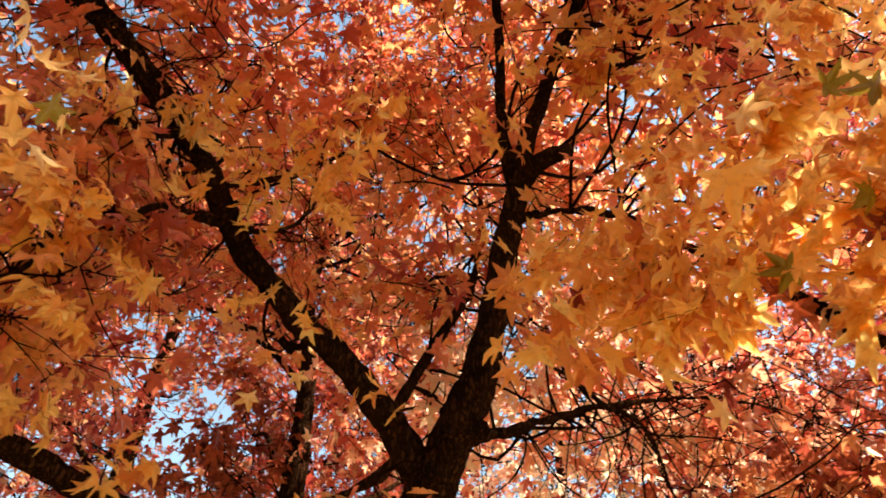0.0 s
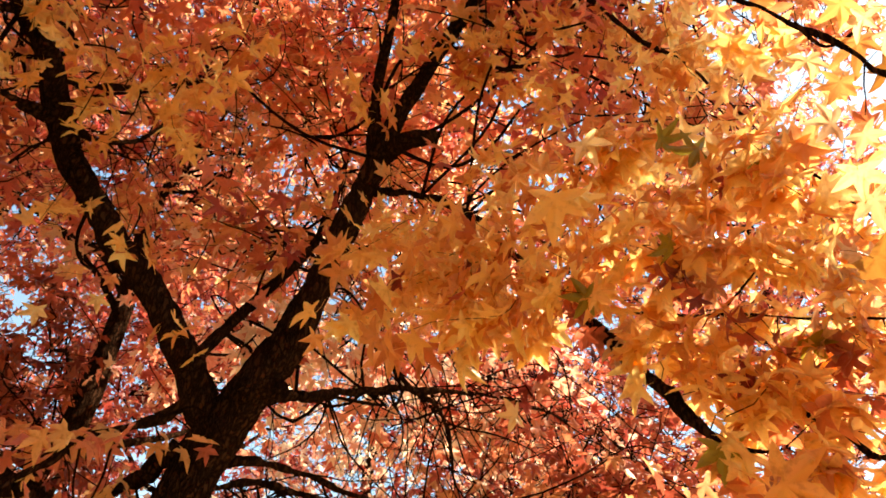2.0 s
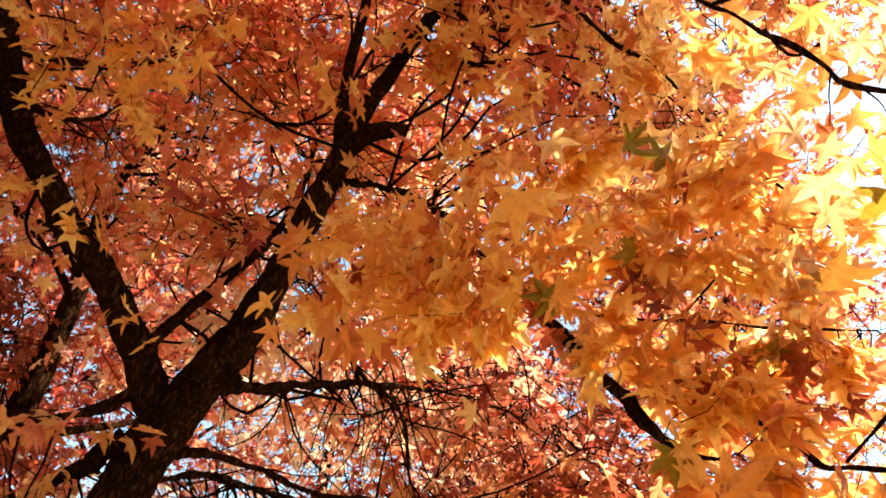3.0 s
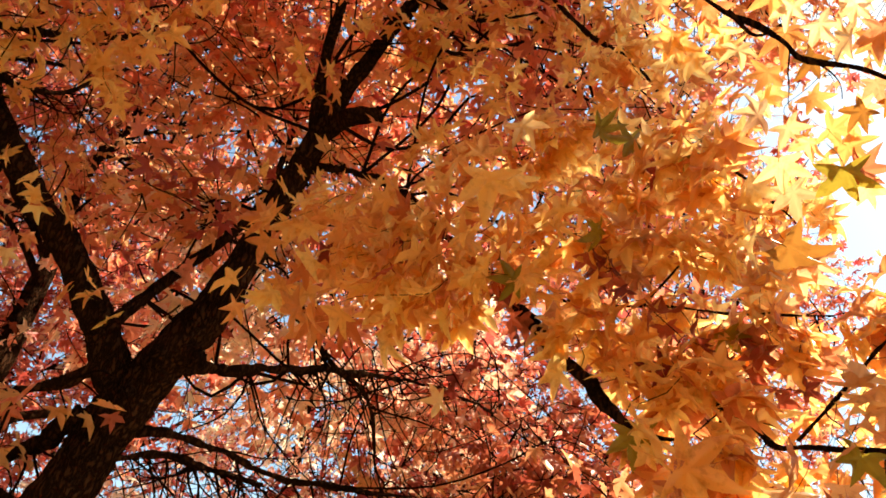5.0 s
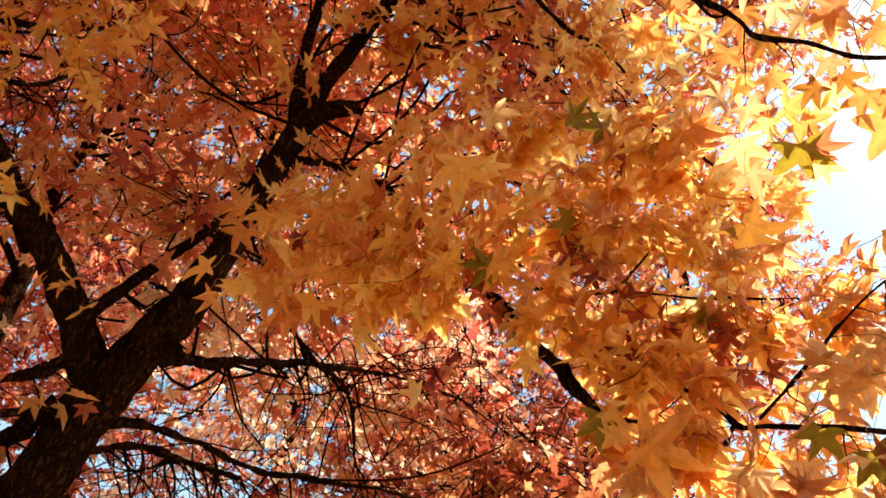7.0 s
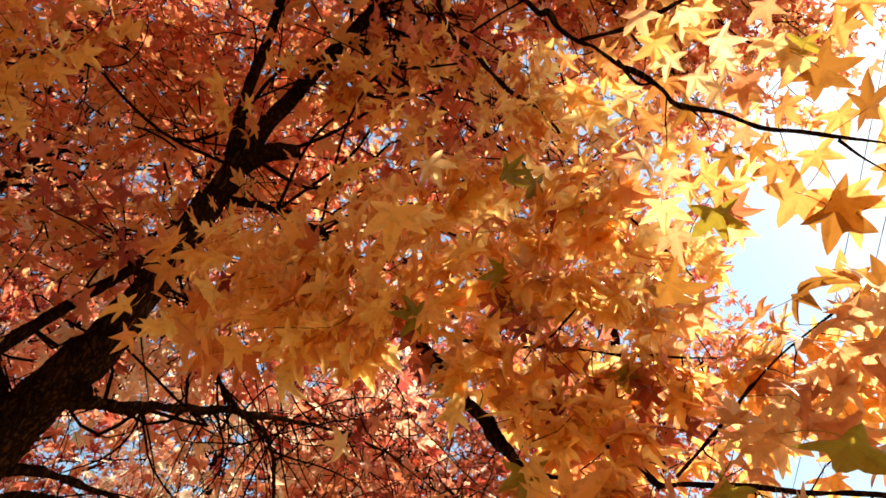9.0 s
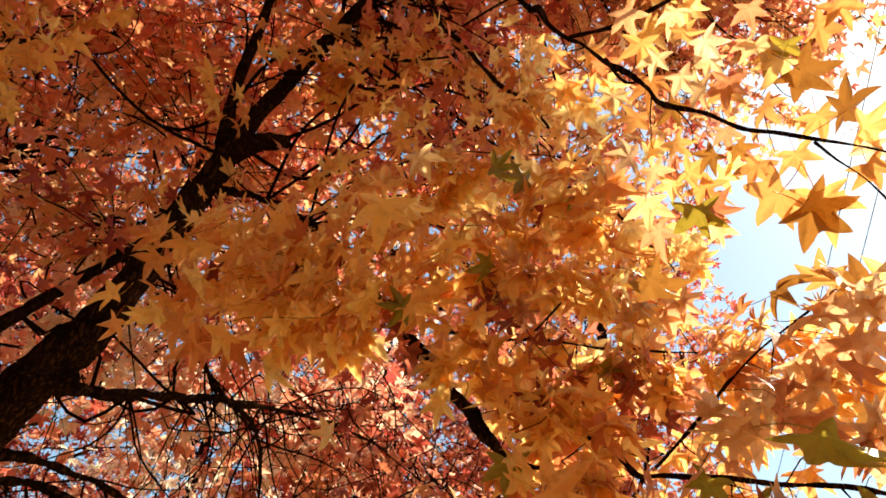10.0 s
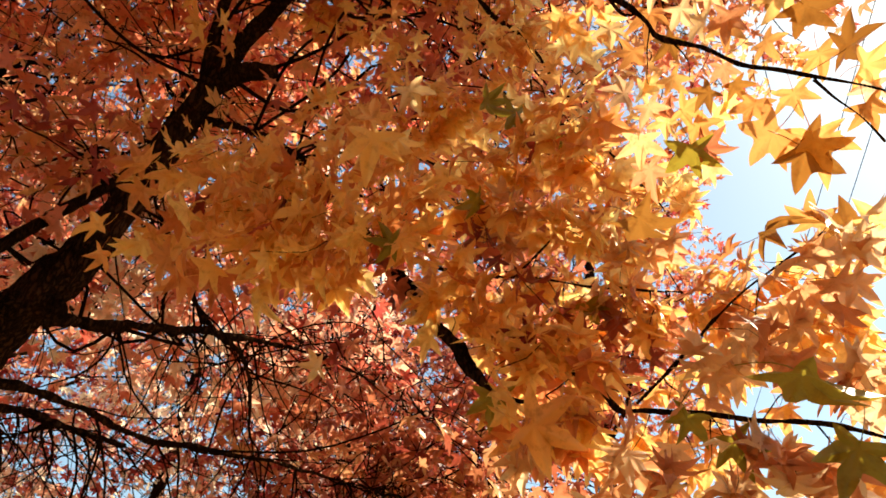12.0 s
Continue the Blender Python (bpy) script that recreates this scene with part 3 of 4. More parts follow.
# hanging sprays: start and end of each twig, leaves on it, leaf radius
near_spray((1.21, 0.81, 2.20), (1.24, 0.74, 2.28), 11, 0.058)
near_spray((1.24, 0.67, 2.14), (1.25, 0.64, 2.04), 11, 0.058)
near_spray((1.24, 0.67, 2.14), (1.20, 0.72, 2.02), 11, 0.058)
near_spray((1.27, 0.57, 2.10), (1.26, 0.48, 2.15), 11, 0.058)
near_spray((1.18, 0.92, 2.24), (1.04, 1.01, 2.16), 12, 0.062)
near_spray((1.19, 0.85, 2.21), (1.13, 0.91, 2.08), 12, 0.062)
near_spray((1.21, 0.81, 2.20), (1.18, 0.83, 2.07), 9, 0.058)
near_spray((1.27, 0.57, 2.10), (1.24, 0.58, 2.00), 9, 0.058)
near_spray((1.20, 0.71, 2.31), (1.27, 0.61, 2.26), 11, 0.058)
near_spray((1.22, 0.63, 2.35), (1.26, 0.49, 2.31), 11, 0.058)
near_spray((1.23, 0.54, 2.37), (1.25, 0.42, 2.34), 9, 0.058)
near_spray((1.15, 1.02, 2.58), (1.23, 1.02, 2.46), 12, 0.058)
near_spray((1.22, 0.92, 2.53), (1.31, 0.89, 2.42), 12, 0.058)
near_spray((1.22, 0.92, 2.53), (1.23, 0.82, 2.61), 11, 0.058)
near_spray((1.27, 0.80, 2.47), (1.33, 0.70, 2.40), 11, 0.058)
near_spray((1.09, 1.11, 2.63), (1.09, 1.21, 2.51), 11, 0.058)
near_spray((1.12, 0.97, 2.70), (1.17, 0.86, 2.68), 11, 0.058)
near_spray((1.10, 1.05, 2.66), (1.02, 1.06, 2.76), 11, 0.058)
near_spray((1.00, 1.24, 2.69), (0.97, 1.35, 2.61), 9, 0.058)

far_spray((0.58, 1.59, 3.21), (0.45, 1.35, 2.82), 12, 0.070)
far_spray((0.68, 1.49, 3.00), (0.61, 1.28, 2.72), 13, 0.070)
far_spray((0.68, 1.49, 3.00), (0.52, 1.27, 2.90), 12, 0.070)
far_spray((0.78, 1.39, 2.84), (0.69, 1.16, 2.74), 12, 0.070)
far_spray((0.81, 1.39, 2.83), (0.76, 1.16, 2.64), 12, 0.070)
far_spray((0.68, 1.49, 3.00), (0.18, 1.58, 2.68), 22, 0.070)
far_spray((0.64, 1.48, 3.02), (0.22, 1.51, 2.87), 21, 0.070)
far_spray((0.78, 1.39, 2.84), (0.39, 1.50, 2.63), 21, 0.070)
far_spray((0.81, 1.39, 2.83), (0.57, 1.47, 2.64), 19, 0.070)
far_spray((0.70, 1.44, 2.97), (0.35, 1.43, 2.73), 21, 0.070)
far_spray((0.78, 1.39, 2.84), (0.47, 1.39, 2.69), 21, 0.070)
far_spray((0.85, 1.36, 2.77), (0.70, 1.37, 2.65), 17, 0.070)
far_spray((0.57, 1.59, 3.21), (0.32, 1.61, 3.07), 17, 0.070)
far_spray((0.88, 1.33, 2.70), (0.92, 1.17, 2.70), 15, 0.070)
far_spray((0.57, 1.59, 3.21), (0.66, 1.28, 3.20), 23, 0.067)
far_spray((0.64, 1.50, 3.07), (0.77, 1.20, 3.03), 26, 0.067)
far_spray((0.70, 1.44, 2.97), (0.87, 1.13, 2.92), 27, 0.067)
far_spray((0.79, 1.42, 2.88), (0.92, 1.14, 2.81), 27, 0.067)
far_spray((0.79, 1.25, 3.06), (0.87, 1.06, 3.11), 23, 0.067)
far_spray((0.79, 1.25, 3.06), (1.02, 1.00, 3.01), 23, 0.067)
far_spray((0.87, 1.13, 2.92), (1.01, 0.97, 2.84), 26, 0.067)
far_spray((0.92, 1.14, 2.81), (1.07, 0.99, 2.70), 26, 0.067)
far_spray((0.95, 1.30, 2.57), (1.03, 1.13, 2.58), 21, 0.067)
far_spray((1.00, 1.24, 2.46), (1.11, 1.09, 2.46), 21, 0.067)
far_spray((1.01, 0.97, 2.84), (1.08, 0.79, 2.71), 23, 0.067)
far_spray((1.01, 0.97, 2.84), (1.03, 0.77, 2.83), 21, 0.067)
far_spray((1.07, 0.99, 2.70), (1.15, 0.86, 2.60), 23, 0.067)
far_spray((1.00, 1.24, 2.46), (0.93, 1.19, 2.58), 15, 0.060)
far_spray((1.03, 1.16, 2.35), (1.13, 1.07, 2.38), 15, 0.060)
far_spray((1.13, 1.13, 2.49), (1.21, 0.99, 2.49), 15, 0.060)
far_spray((1.13, 1.13, 2.49), (1.18, 1.02, 2.39), 15, 0.060)
far_spray((1.06, 1.17, 2.61), (1.16, 1.03, 2.59), 15, 0.060)
far_spray((1.21, 0.96, 2.62), (1.26, 0.86, 2.48), 15, 0.060)
far_spray((1.39, 1.15, 2.39), (1.56, 1.05, 2.52), 11, 0.060)
far_spray((1.42, 1.00, 2.34), (1.57, 0.91, 2.46), 11, 0.060)
far_spray((1.46, 0.83, 2.26), (1.57, 0.77, 2.39), 11, 0.060)
far_spray((1.42, 1.00, 2.34), (1.48, 1.01, 2.22), 11, 0.060)
far_spray((1.46, 0.83, 2.26), (1.50, 0.86, 2.15), 10, 0.060)
far_spray((1.54, 0.74, 2.23), (1.54, 0.71, 2.13), 10, 0.060)
far_spray((1.58, 0.88, 2.48), (1.58, 0.67, 2.46), 10, 0.060)
far_spray((1.52, 0.74, 2.29), (1.59, 0.62, 2.28), 9, 0.060)
far_spray((1.33, 1.09, 2.35), (1.36, 1.13, 2.24), 10, 0.060)
far_spray((1.23, 1.14, 2.39), (1.16, 1.20, 2.38), 8, 0.060)
far_spray((0.89, 0.64, 3.15), (1.06, 0.75, 3.14), 12, 0.058)
far_spray((0.99, 0.56, 3.14), (1.07, 0.42, 3.15), 12, 0.058)
far_spray((-1.07, 1.29, 2.75), (-0.80, 1.06, 2.82), 20, 0.062)
far_spray((-1.00, 1.32, 2.88), (-0.88, 0.99, 2.81), 18, 0.062)
far_spray((-0.92, 1.36, 2.99), (-0.74, 1.33, 2.74), 18, 0.062)
far_spray((-1.07, 1.29, 2.75), (-0.86, 1.28, 2.60), 18, 0.062)
far_spray((-0.64, 1.63, 3.43), (-0.39, 1.35, 3.36), 16, 0.060)
far_spray((-0.49, 1.60, 3.45), (-0.23, 1.32, 3.29), 16, 0.060)
far_spray((-0.95, 1.42, 3.45), (-0.60, 1.17, 3.41), 16, 0.060)
far_spray((-0.66, 1.79, 3.33), (-0.65, 1.32, 3.28), 14, 0.060)
far_spray((-0.49, 1.60, 3.45), (-0.33, 1.55, 3.19), 14, 0.060)
far_spray((-0.37, 1.58, 3.50), (-0.15, 1.32, 3.55), 14, 0.060)
far_spray((-1.02, 1.29, 3.36), (-0.90, 0.94, 3.13), 16, 0.060)
far_spray((1.02, 1.08, 2.35), (1.12, 0.98, 2.37), 15, 0.060)
far_spray((0.99, 1.12, 2.31), (1.07, 1.10, 2.24), 15, 0.060)
far_spray((1.05, 0.97, 2.25), (1.15, 0.92, 2.30), 15, 0.060)
far_spray((1.05, 0.97, 2.25), (1.11, 0.95, 2.18), 15, 0.060)
far_spray((0.20, 1.86, 3.28), (0.08, 1.64, 3.16), 3, 0.058)
far_spray((0.24, 1.79, 3.43), (0.32, 1.67, 3.19), 3, 0.058)
far_spray((0.16, 1.90, 3.08), (0.22, 1.65, 2.99), 3, 0.058)
far_spray((-0.70, 1.74, 3.21), (-0.56, 1.54, 3.18), 8, 0.058)
far_spray((-0.81, 1.55, 3.42), (-0.78, 1.42, 3.19), 8, 0.058)
far_spray((-0.38, 1.89, 2.91), (-0.38, 1.64, 2.90), 8, 0.058)
far_spray((-0.89, 1.48, 3.51), (-0.71, 1.29, 3.41), 8, 0.058)
far_spray((-0.17, 1.95, 2.67), (-0.22, 1.76, 2.68), 5, 0.058)
far_spray((0.26, 1.69, 3.53), (0.18, 1.44, 3.49), 8, 0.058)
far_spray((0.41, 1.49, 3.93), (0.28, 1.35, 3.67), 8, 0.058)
far_spray((-0.59, 1.81, 3.10), (-0.63, 1.66, 2.92), 8, 0.058)
far_spray((-1.03, 1.85, 2.42), (-0.79, 1.72, 2.47), 12, 0.058)
far_spray((-1.16, 1.74, 2.47), (-1.04, 1.53, 2.53), 12, 0.058)

far_spray((1.30, 0.78, 2.53), (1.32, 0.73, 2.46), 9, 0.056)
far_spray((1.35, 0.75, 2.51), (1.35, 0.67, 2.48), 9, 0.056)
far_spray((1.40, 0.71, 2.48), (1.40, 0.69, 2.39), 9, 0.056)
far_spray((1.33, 0.81, 2.47), (1.34, 0.77, 2.39), 9, 0.056)
far_spray((1.40, 0.76, 2.42), (1.41, 0.73, 2.34), 9, 0.056)
far_spray((1.42, 0.62, 2.51), (1.43, 0.59, 2.44), 9, 0.056)
far_spray((1.45, 0.72, 2.40), (1.44, 0.64, 2.38), 9, 0.056)
far_spray((1.47, 0.64, 2.43), (1.47, 0.62, 2.35), 9, 0.056)
far_spray((1.28, 0.84, 2.49), (1.24, 0.87, 2.42), 9, 0.056)
far_spray((1.27, 0.93, 2.83), (1.30, 0.87, 2.70), 9, 0.055)
far_spray((1.30, 0.86, 2.86), (1.31, 0.80, 2.74), 9, 0.055)
far_spray((1.21, 0.92, 2.89), (1.15, 0.93, 2.77), 9, 0.055)
far_spray((1.20, 1.05, 2.79), (1.22, 0.96, 2.70), 9, 0.055)
far_spray((1.32, 0.97, 2.75), (1.33, 0.89, 2.66), 9, 0.055)


def sprays_along(rows, count, reach, leaves, size, put, fall=-0.2):
    """Short leafy twigs all round a thin bough."""
    line = curve_points(rows, 0.03)
    for i in range(count):
        p = line[int((i + rng.uniform(0, 1)) / count * (len(line) - 1))][:3]
        leafy_twig(p, p + unit(rng.normal(0, 1, 3) + (0, 0, fall)) * rng.uniform(*reach), leaves, size, near_wood, put, 0.0015, 0.02, 1.2, 0.36, (0.05, 0.50, 0.80))


sprays_along(BOUGH_SUNNY, 16, (0.12, 0.3), 9, 0.055, gold.leaf)
sprays_along(BOUGH_UPPER[1:], 7, (0.12, 0.3), 8, 0.056, gold.leaf)
sprays_along(BOUGH_ARCH_A[1:], 7, (0.12, 0.25), 7, 0.056, gold.leaf)
sprays_along(BOUGH_ARCH_B[1:], 7, (0.12, 0.25), 7, 0.056, gold.leaf)
sprays_along(BOUGH_FORK_LEFT[2:], 9, (0.15, 0.36), 7, 0.056, orange.leaf)
sprays_along(BOUGH_FORK_LOW[1:], 4, (0.12, 0.28), 6, 0.056, orange.leaf)

crimson = Foliage()


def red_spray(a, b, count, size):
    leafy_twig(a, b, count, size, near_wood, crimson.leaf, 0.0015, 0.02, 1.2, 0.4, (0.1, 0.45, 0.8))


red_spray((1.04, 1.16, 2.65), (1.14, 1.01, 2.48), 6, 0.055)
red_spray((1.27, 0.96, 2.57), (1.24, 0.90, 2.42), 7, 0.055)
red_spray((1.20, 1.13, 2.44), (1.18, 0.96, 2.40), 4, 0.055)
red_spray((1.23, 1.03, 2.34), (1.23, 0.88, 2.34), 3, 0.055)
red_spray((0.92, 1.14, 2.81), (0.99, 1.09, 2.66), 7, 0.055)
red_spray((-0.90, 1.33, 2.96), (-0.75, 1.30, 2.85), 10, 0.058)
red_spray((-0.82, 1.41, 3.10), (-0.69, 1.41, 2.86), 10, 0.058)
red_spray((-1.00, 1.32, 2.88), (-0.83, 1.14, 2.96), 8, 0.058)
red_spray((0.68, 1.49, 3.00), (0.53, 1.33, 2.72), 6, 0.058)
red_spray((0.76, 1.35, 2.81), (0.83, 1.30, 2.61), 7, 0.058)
place_part(crimson.make("crimson_foliage", foliage_crimson_shade, near_tree, "crimson star-shaped leaves, darkened to stand for shade", FINE), near_tree)

leaf_meshes = []
for sv, sf in FINE:
    me = bpy.data.meshes.new("leaf")
    me.from_pydata([tuple(v) for v in sv], [], [tuple(f) for f in sf])
    me.polygons.foreach_set("use_smooth", [True] * len(me.polygons))
    me.materials.append(leaf_amber)
    me.update()
    leaf_meshes.append(me)


def single_leaf(at, tip, normal, size, mesh, mat=None, label=""):
    x, y, z = leaf_axes(tip, normal)
    ob = new("leaf", mesh)
    ob.parent = near_tree
    m = Matrix([(*(np.array((x[i], y[i], z[i])) * size), at[i]) for i in range(3)] + [(0, 0, 0, 1)])
    ob.matrix_parent_inverse = Matrix.Translation(-near_tree.location)
    ob.matrix_basis = m
    if mat:
        ob.material_slots[0].link = "OBJECT"
        ob.material_slots[0].material = mat
    if label:
        tagged(ob, label)
    return ob


def hero_leaf(at, tip, normal, size, mat, label):
    single_leaf(at, tip, normal, size, leaf_meshes[rng.integers(len(leaf_meshes))], mat, label)


# large single leaves free of the sprays, placed and turned to fit the camera's view
hero_leaf((1.179, 1.200, 2.526), (-0.81, 0.59, 0.03), (0.39, 0.84, 0.38), 0.073, leaf_crimson, "dark crimson leaf")
hero_leaf((1.166, 0.966, 2.495), (0.81, 0.36, -0.46), (-0.74, -0.49, -0.47), 0.056, leaf_olive, "olive-green leaf")
hero_leaf((1.010, 1.099, 2.287), (0.36, 0.54, -0.76), (0.58, 0.70, 0.43), 0.071, leaf_olive, "olive-green star-shaped leaf")
hero_leaf((0.772, 1.161, 2.630), (-0.67, 0.70, 0.25), (-0.14, 0.87, 0.47), 0.064, leaf_olive, "olive-green leaf")
hero_leaf((0.922, 1.046, 2.749), (1.00, 0.06, 0.01), (-0.41, -0.79, -0.45), 0.038, leaf_olive, "olive-green leaf")
hero_leaf((0.712, 0.999, 2.953), (0.71, 0.33, -0.62), (0.33, 0.61, 0.72), 0.047, leaf_yellow_lit, "bright yellow leaf")
hero_leaf((0.976, 0.893, 2.915), (-0.44, -0.77, 0.46), (0.67, 0.60, 0.44), 0.050, leaf_yellow_lit, "curled yellow leaf")
hero_leaf((1.016, 0.926, 2.881), (-0.87, 0.11, -0.48), (-0.21, -0.42, -0.88), 0.051, leaf_crimson, "curled red-brown leaf")
hero_leaf((0.894, 0.947, 2.984), (0.97, -0.25, -0.07), (0.59, 0.72, 0.37), 0.056, leaf_olive, "olive-yellow leaf")
hero_leaf((0.985, 0.916, 2.152), (0.92, -0.31, -0.24), (0.68, 0.65, 0.33), 0.097, leaf_gold, "")
hero_leaf((0.368, 1.392, 2.731), (-0.81, 0.57, 0.13), (0.27, -0.91, -0.33), 0.045, leaf_crimson, "crimson leaf")
hero_leaf((0.878, 1.995, 2.727), (-0.97, 0.04, -0.23), (-0.43, -0.88, -0.19), 0.075, leaf_yellow_lit, "star-shaped leaf, sunlit cream put into its colour")
hero_leaf((-0.573, 1.784, 2.670), (0.01, 0.61, -0.79), (0.56, -0.76, -0.33), 0.049, leaf_yellow_lit, "pale yellow star-shaped leaf")
hero_leaf((-0.455, 1.830, 2.767), (0.20, 0.54, -0.82), (-0.05, 0.84, 0.54), 0.046, leaf_yellow_lit, "pale yellow star-shaped leaf")
hero_leaf((-0.721, 1.266, 2.914), (0.11, 0.44, -0.89), (0.01, 0.37, 0.93), 0.081, leaf_crimson, "drooping red leaf")
hero_leaf((-0.797, 1.175, 3.025), (-0.18, 0.75, -0.64), (-0.10, 0.29, 0.95), 0.061, leaf_crimson, "drooping red leaf")
hero_leaf((-0.392, 1.217, 3.326), (-0.13, 0.49, -0.86), (0.52, -0.29, -0.80), 0.041, leaf_crimson, "small dark red leaf")
hero_leaf((1.082, 1.060, 2.439), (-0.90, 0.40, 0.16), (0.61, 0.77, 0.18), 0.062, leaf_crimson, "dark crimson leaf")
hero_leaf((1.002, 0.324, 2.311), (0.803, 0.520, -0.290), (0.781, 0.194, 0.594), 0.063, leaf_orange, "")
hero_leaf((1.011, 0.342, 2.318), (0.881, -0.082, -0.466), (-0.700, -0.168, -0.694), 0.067, leaf_brown_shade, "orange-brown leaf, shade painted into its colour")
hero_leaf((0.984, 0.357, 2.348), (0.000, 0.995, -0.100), (-0.759, -0.394, -0.519), 0.063, leaf_orange, "")
hero_leaf((1.003, 0.325, 2.406), (0.312, 0.292, -0.904), (-0.672, -0.085, -0.736), 0.041, leaf_orange, "")
hero_leaf((0.982, 0.368, 2.416), (0.171, 0.781, -0.600), (0.167, 0.071, 0.983), 0.041, leaf_orange, "")
hero_leaf((0.975, 0.382, 2.469), (0.683, 0.134, -0.718), (0.537, 0.082, 0.840), 0.031, leaf_brown_shade, "orange-brown leaf, shade painted into its colour")
hero_leaf((0.950, 0.246, 2.459), (0.835, -0.005, -0.550), (-0.718, 0.119, -0.686), 0.055, leaf_brown_shade, "orange-brown leaf, shade painted into its colour")
hero_leaf((0.933, 0.257, 2.488), (-0.074, 0.830, -0.552), (0.813, 0.124, 0.568), 0.044, leaf_gold, "")
hero_leaf((0.948, 0.307, 2.456), (0.289, -0.114, -0.951), (-0.959, 0.006, -0.284), 0.034, leaf_orange, "")
hero_leaf((0.986, 0.269, 2.413), (0.777, 0.343, -0.527), (-0.702, -0.552, -0.450), 0.038, leaf_orange, "")
hero_leaf((1.000, 0.243, 2.403), (0.525, -0.699, 0.486), (0.113, 0.149, 0.982), 0.051, leaf_brown_shade, "orange-brown leaf, shade painted into its colour")
hero_leaf((1.010, 0.239, 2.371), (0.830, -0.550, 0.094), (-0.426, -0.221, -0.877), 0.044, leaf_gold, "")
hero_leaf((1.027, 0.247, 2.353), (0.239, 0.531, -0.813), (0.486, 0.868, 0.106), 0.036, leaf_amber, "")
hero_leaf((1.014, 0.259, 2.315), (0.766, 0.309, -0.564), (-0.530, -0.565, -0.632), 0.038, leaf_orange, "")
hero_leaf((0.924, 0.336, 2.515), (0.392, 0.653, -0.649), (-0.548, -0.049, -0.835), 0.037, leaf_orange, "")
hero_leaf((0.912, 0.359, 2.544), (-0.957, 0.037, -0.288), (0.656, 0.450, 0.606), 0.043, leaf_yellow_lit, "bright yellow leaf, sunlit tone put into its colour")
hero_leaf((0.947, 0.405, 2.457), (-0.235, 0.918, -0.319), (-0.768, -0.568, -0.295), 0.034, leaf_brown_shade, "orange-brown leaf, shade painted into its colour")
hero_leaf((0.959, 0.380, 2.495), (0.481, 0.437, -0.760), (-0.869, -0.333, -0.366), 0.032, leaf_amber, "")
hero_leaf((0.903, 0.414, 2.566), (-0.165, 0.823, -0.544), (-0.018, -0.275, -0.961), 0.040, leaf_brown_shade, "orange-brown leaf, shade painted into its colour")
hero_leaf((0.879, 0.419, 2.622), (0.263, 0.382, -0.886), (-0.105, -0.239, -0.965), 0.046, leaf_orange, "")
hero_leaf((0.908, 0.385, 2.613), (0.673, 0.118, -0.730), (0.128, 0.573, 0.809), 0.040, leaf_amber, "")
hero_leaf((0.872, 0.498, 2.681), (0.146, 0.222, -0.964), (-0.066, -0.340, -0.938), 0.043, leaf_yellow_lit, "bright yellow leaf, sunlit tone put into its colour")
hero_leaf((0.894, 0.479, 2.610), (-0.001, 0.705, -0.709), (0.739, 0.314, 0.596), 0.043, leaf_orange, "")
hero_leaf((0.944, 0.558, 2.622), (-0.985, 0.173, 0.020), (-0.491, -0.784, -0.381), 0.051, leaf_amber, "")
hero_leaf((0.983, 0.581, 2.543), (0.353, 0.569, -0.742), (0.554, 0.005, 0.832), 0.058, leaf_yellow_lit, "bright yellow leaf, sunlit tone put into its colour")
hero_leaf((1.029, 0.607, 2.522), (0.453, 0.380, -0.807), (-0.733, -0.015, -0.681), 0.056, leaf_amber, "")
hero_leaf((0.983, 0.482, 2.431), (0.661, 0.544, -0.517), (-0.834, -0.207, -0.512), 0.059, leaf_olive, "olive-green star-shaped leaf")
hero_leaf((1.001, 0.471, 2.434), (0.905, -0.424, 0.011), (0.132, 0.909, 0.395), 0.042, leaf_amber, "")
hero_leaf((1.015, 0.486, 2.410), (0.781, 0.353, -0.516), (0.588, -0.051, 0.807), 0.035, leaf_yellow_lit, "bright yellow leaf, sunlit tone put into its colour")
hero_leaf((0.969, 0.470, 2.500), (0.823, -0.435, -0.367), (0.636, 0.067, 0.769), 0.041, leaf_orange, "")
hero_leaf((0.989, 0.470, 2.473), (0.956, 0.035, -0.292), (0.441, 0.182, 0.879), 0.045, leaf_orange, "")
hero_leaf((0.980, 0.514, 2.525), (0.097, 0.429, -0.898), (0.041, 0.172, 0.984), 0.040, leaf_gold, "")
hero_leaf((0.975, 0.537, 2.581), (0.677, 0.125, -0.725), (-0.439, -0.277, -0.855), 0.041, leaf_amber, "")
hero_leaf((0.965, 0.473, 2.579), (0.824, 0.106, -0.557), (-0.545, -0.081, -0.835), 0.036, leaf_orange, "")
hero_leaf((0.913, 0.265, 2.522), (0.332, 0.161, -0.930), (-0.400, -0.623, -0.672), 0.039, leaf_yellow_lit, "bright yellow leaf, sunlit tone put into its colour")
hero_leaf((1.323, 0.531, 2.482), (-0.540, -0.574, 0.616), (-0.880, -0.259, -0.399), 0.057, leaf_orange, "")
hero_leaf((1.196, 0.543, 2.408), (0.556, -0.707, 0.438), (-0.437, 0.333, 0.836), 0.071, leaf_brown_shade, "orange-brown leaf, shade painted into its colour")
hero_leaf((1.363, 0.501, 2.462), (-0.839, 0.286, 0.462), (-0.711, -0.649, -0.272), 0.071, leaf_brown_shade, "orange-brown leaf, shade painted into its colour")
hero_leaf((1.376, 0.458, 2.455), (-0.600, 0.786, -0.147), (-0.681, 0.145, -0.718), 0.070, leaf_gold, "")
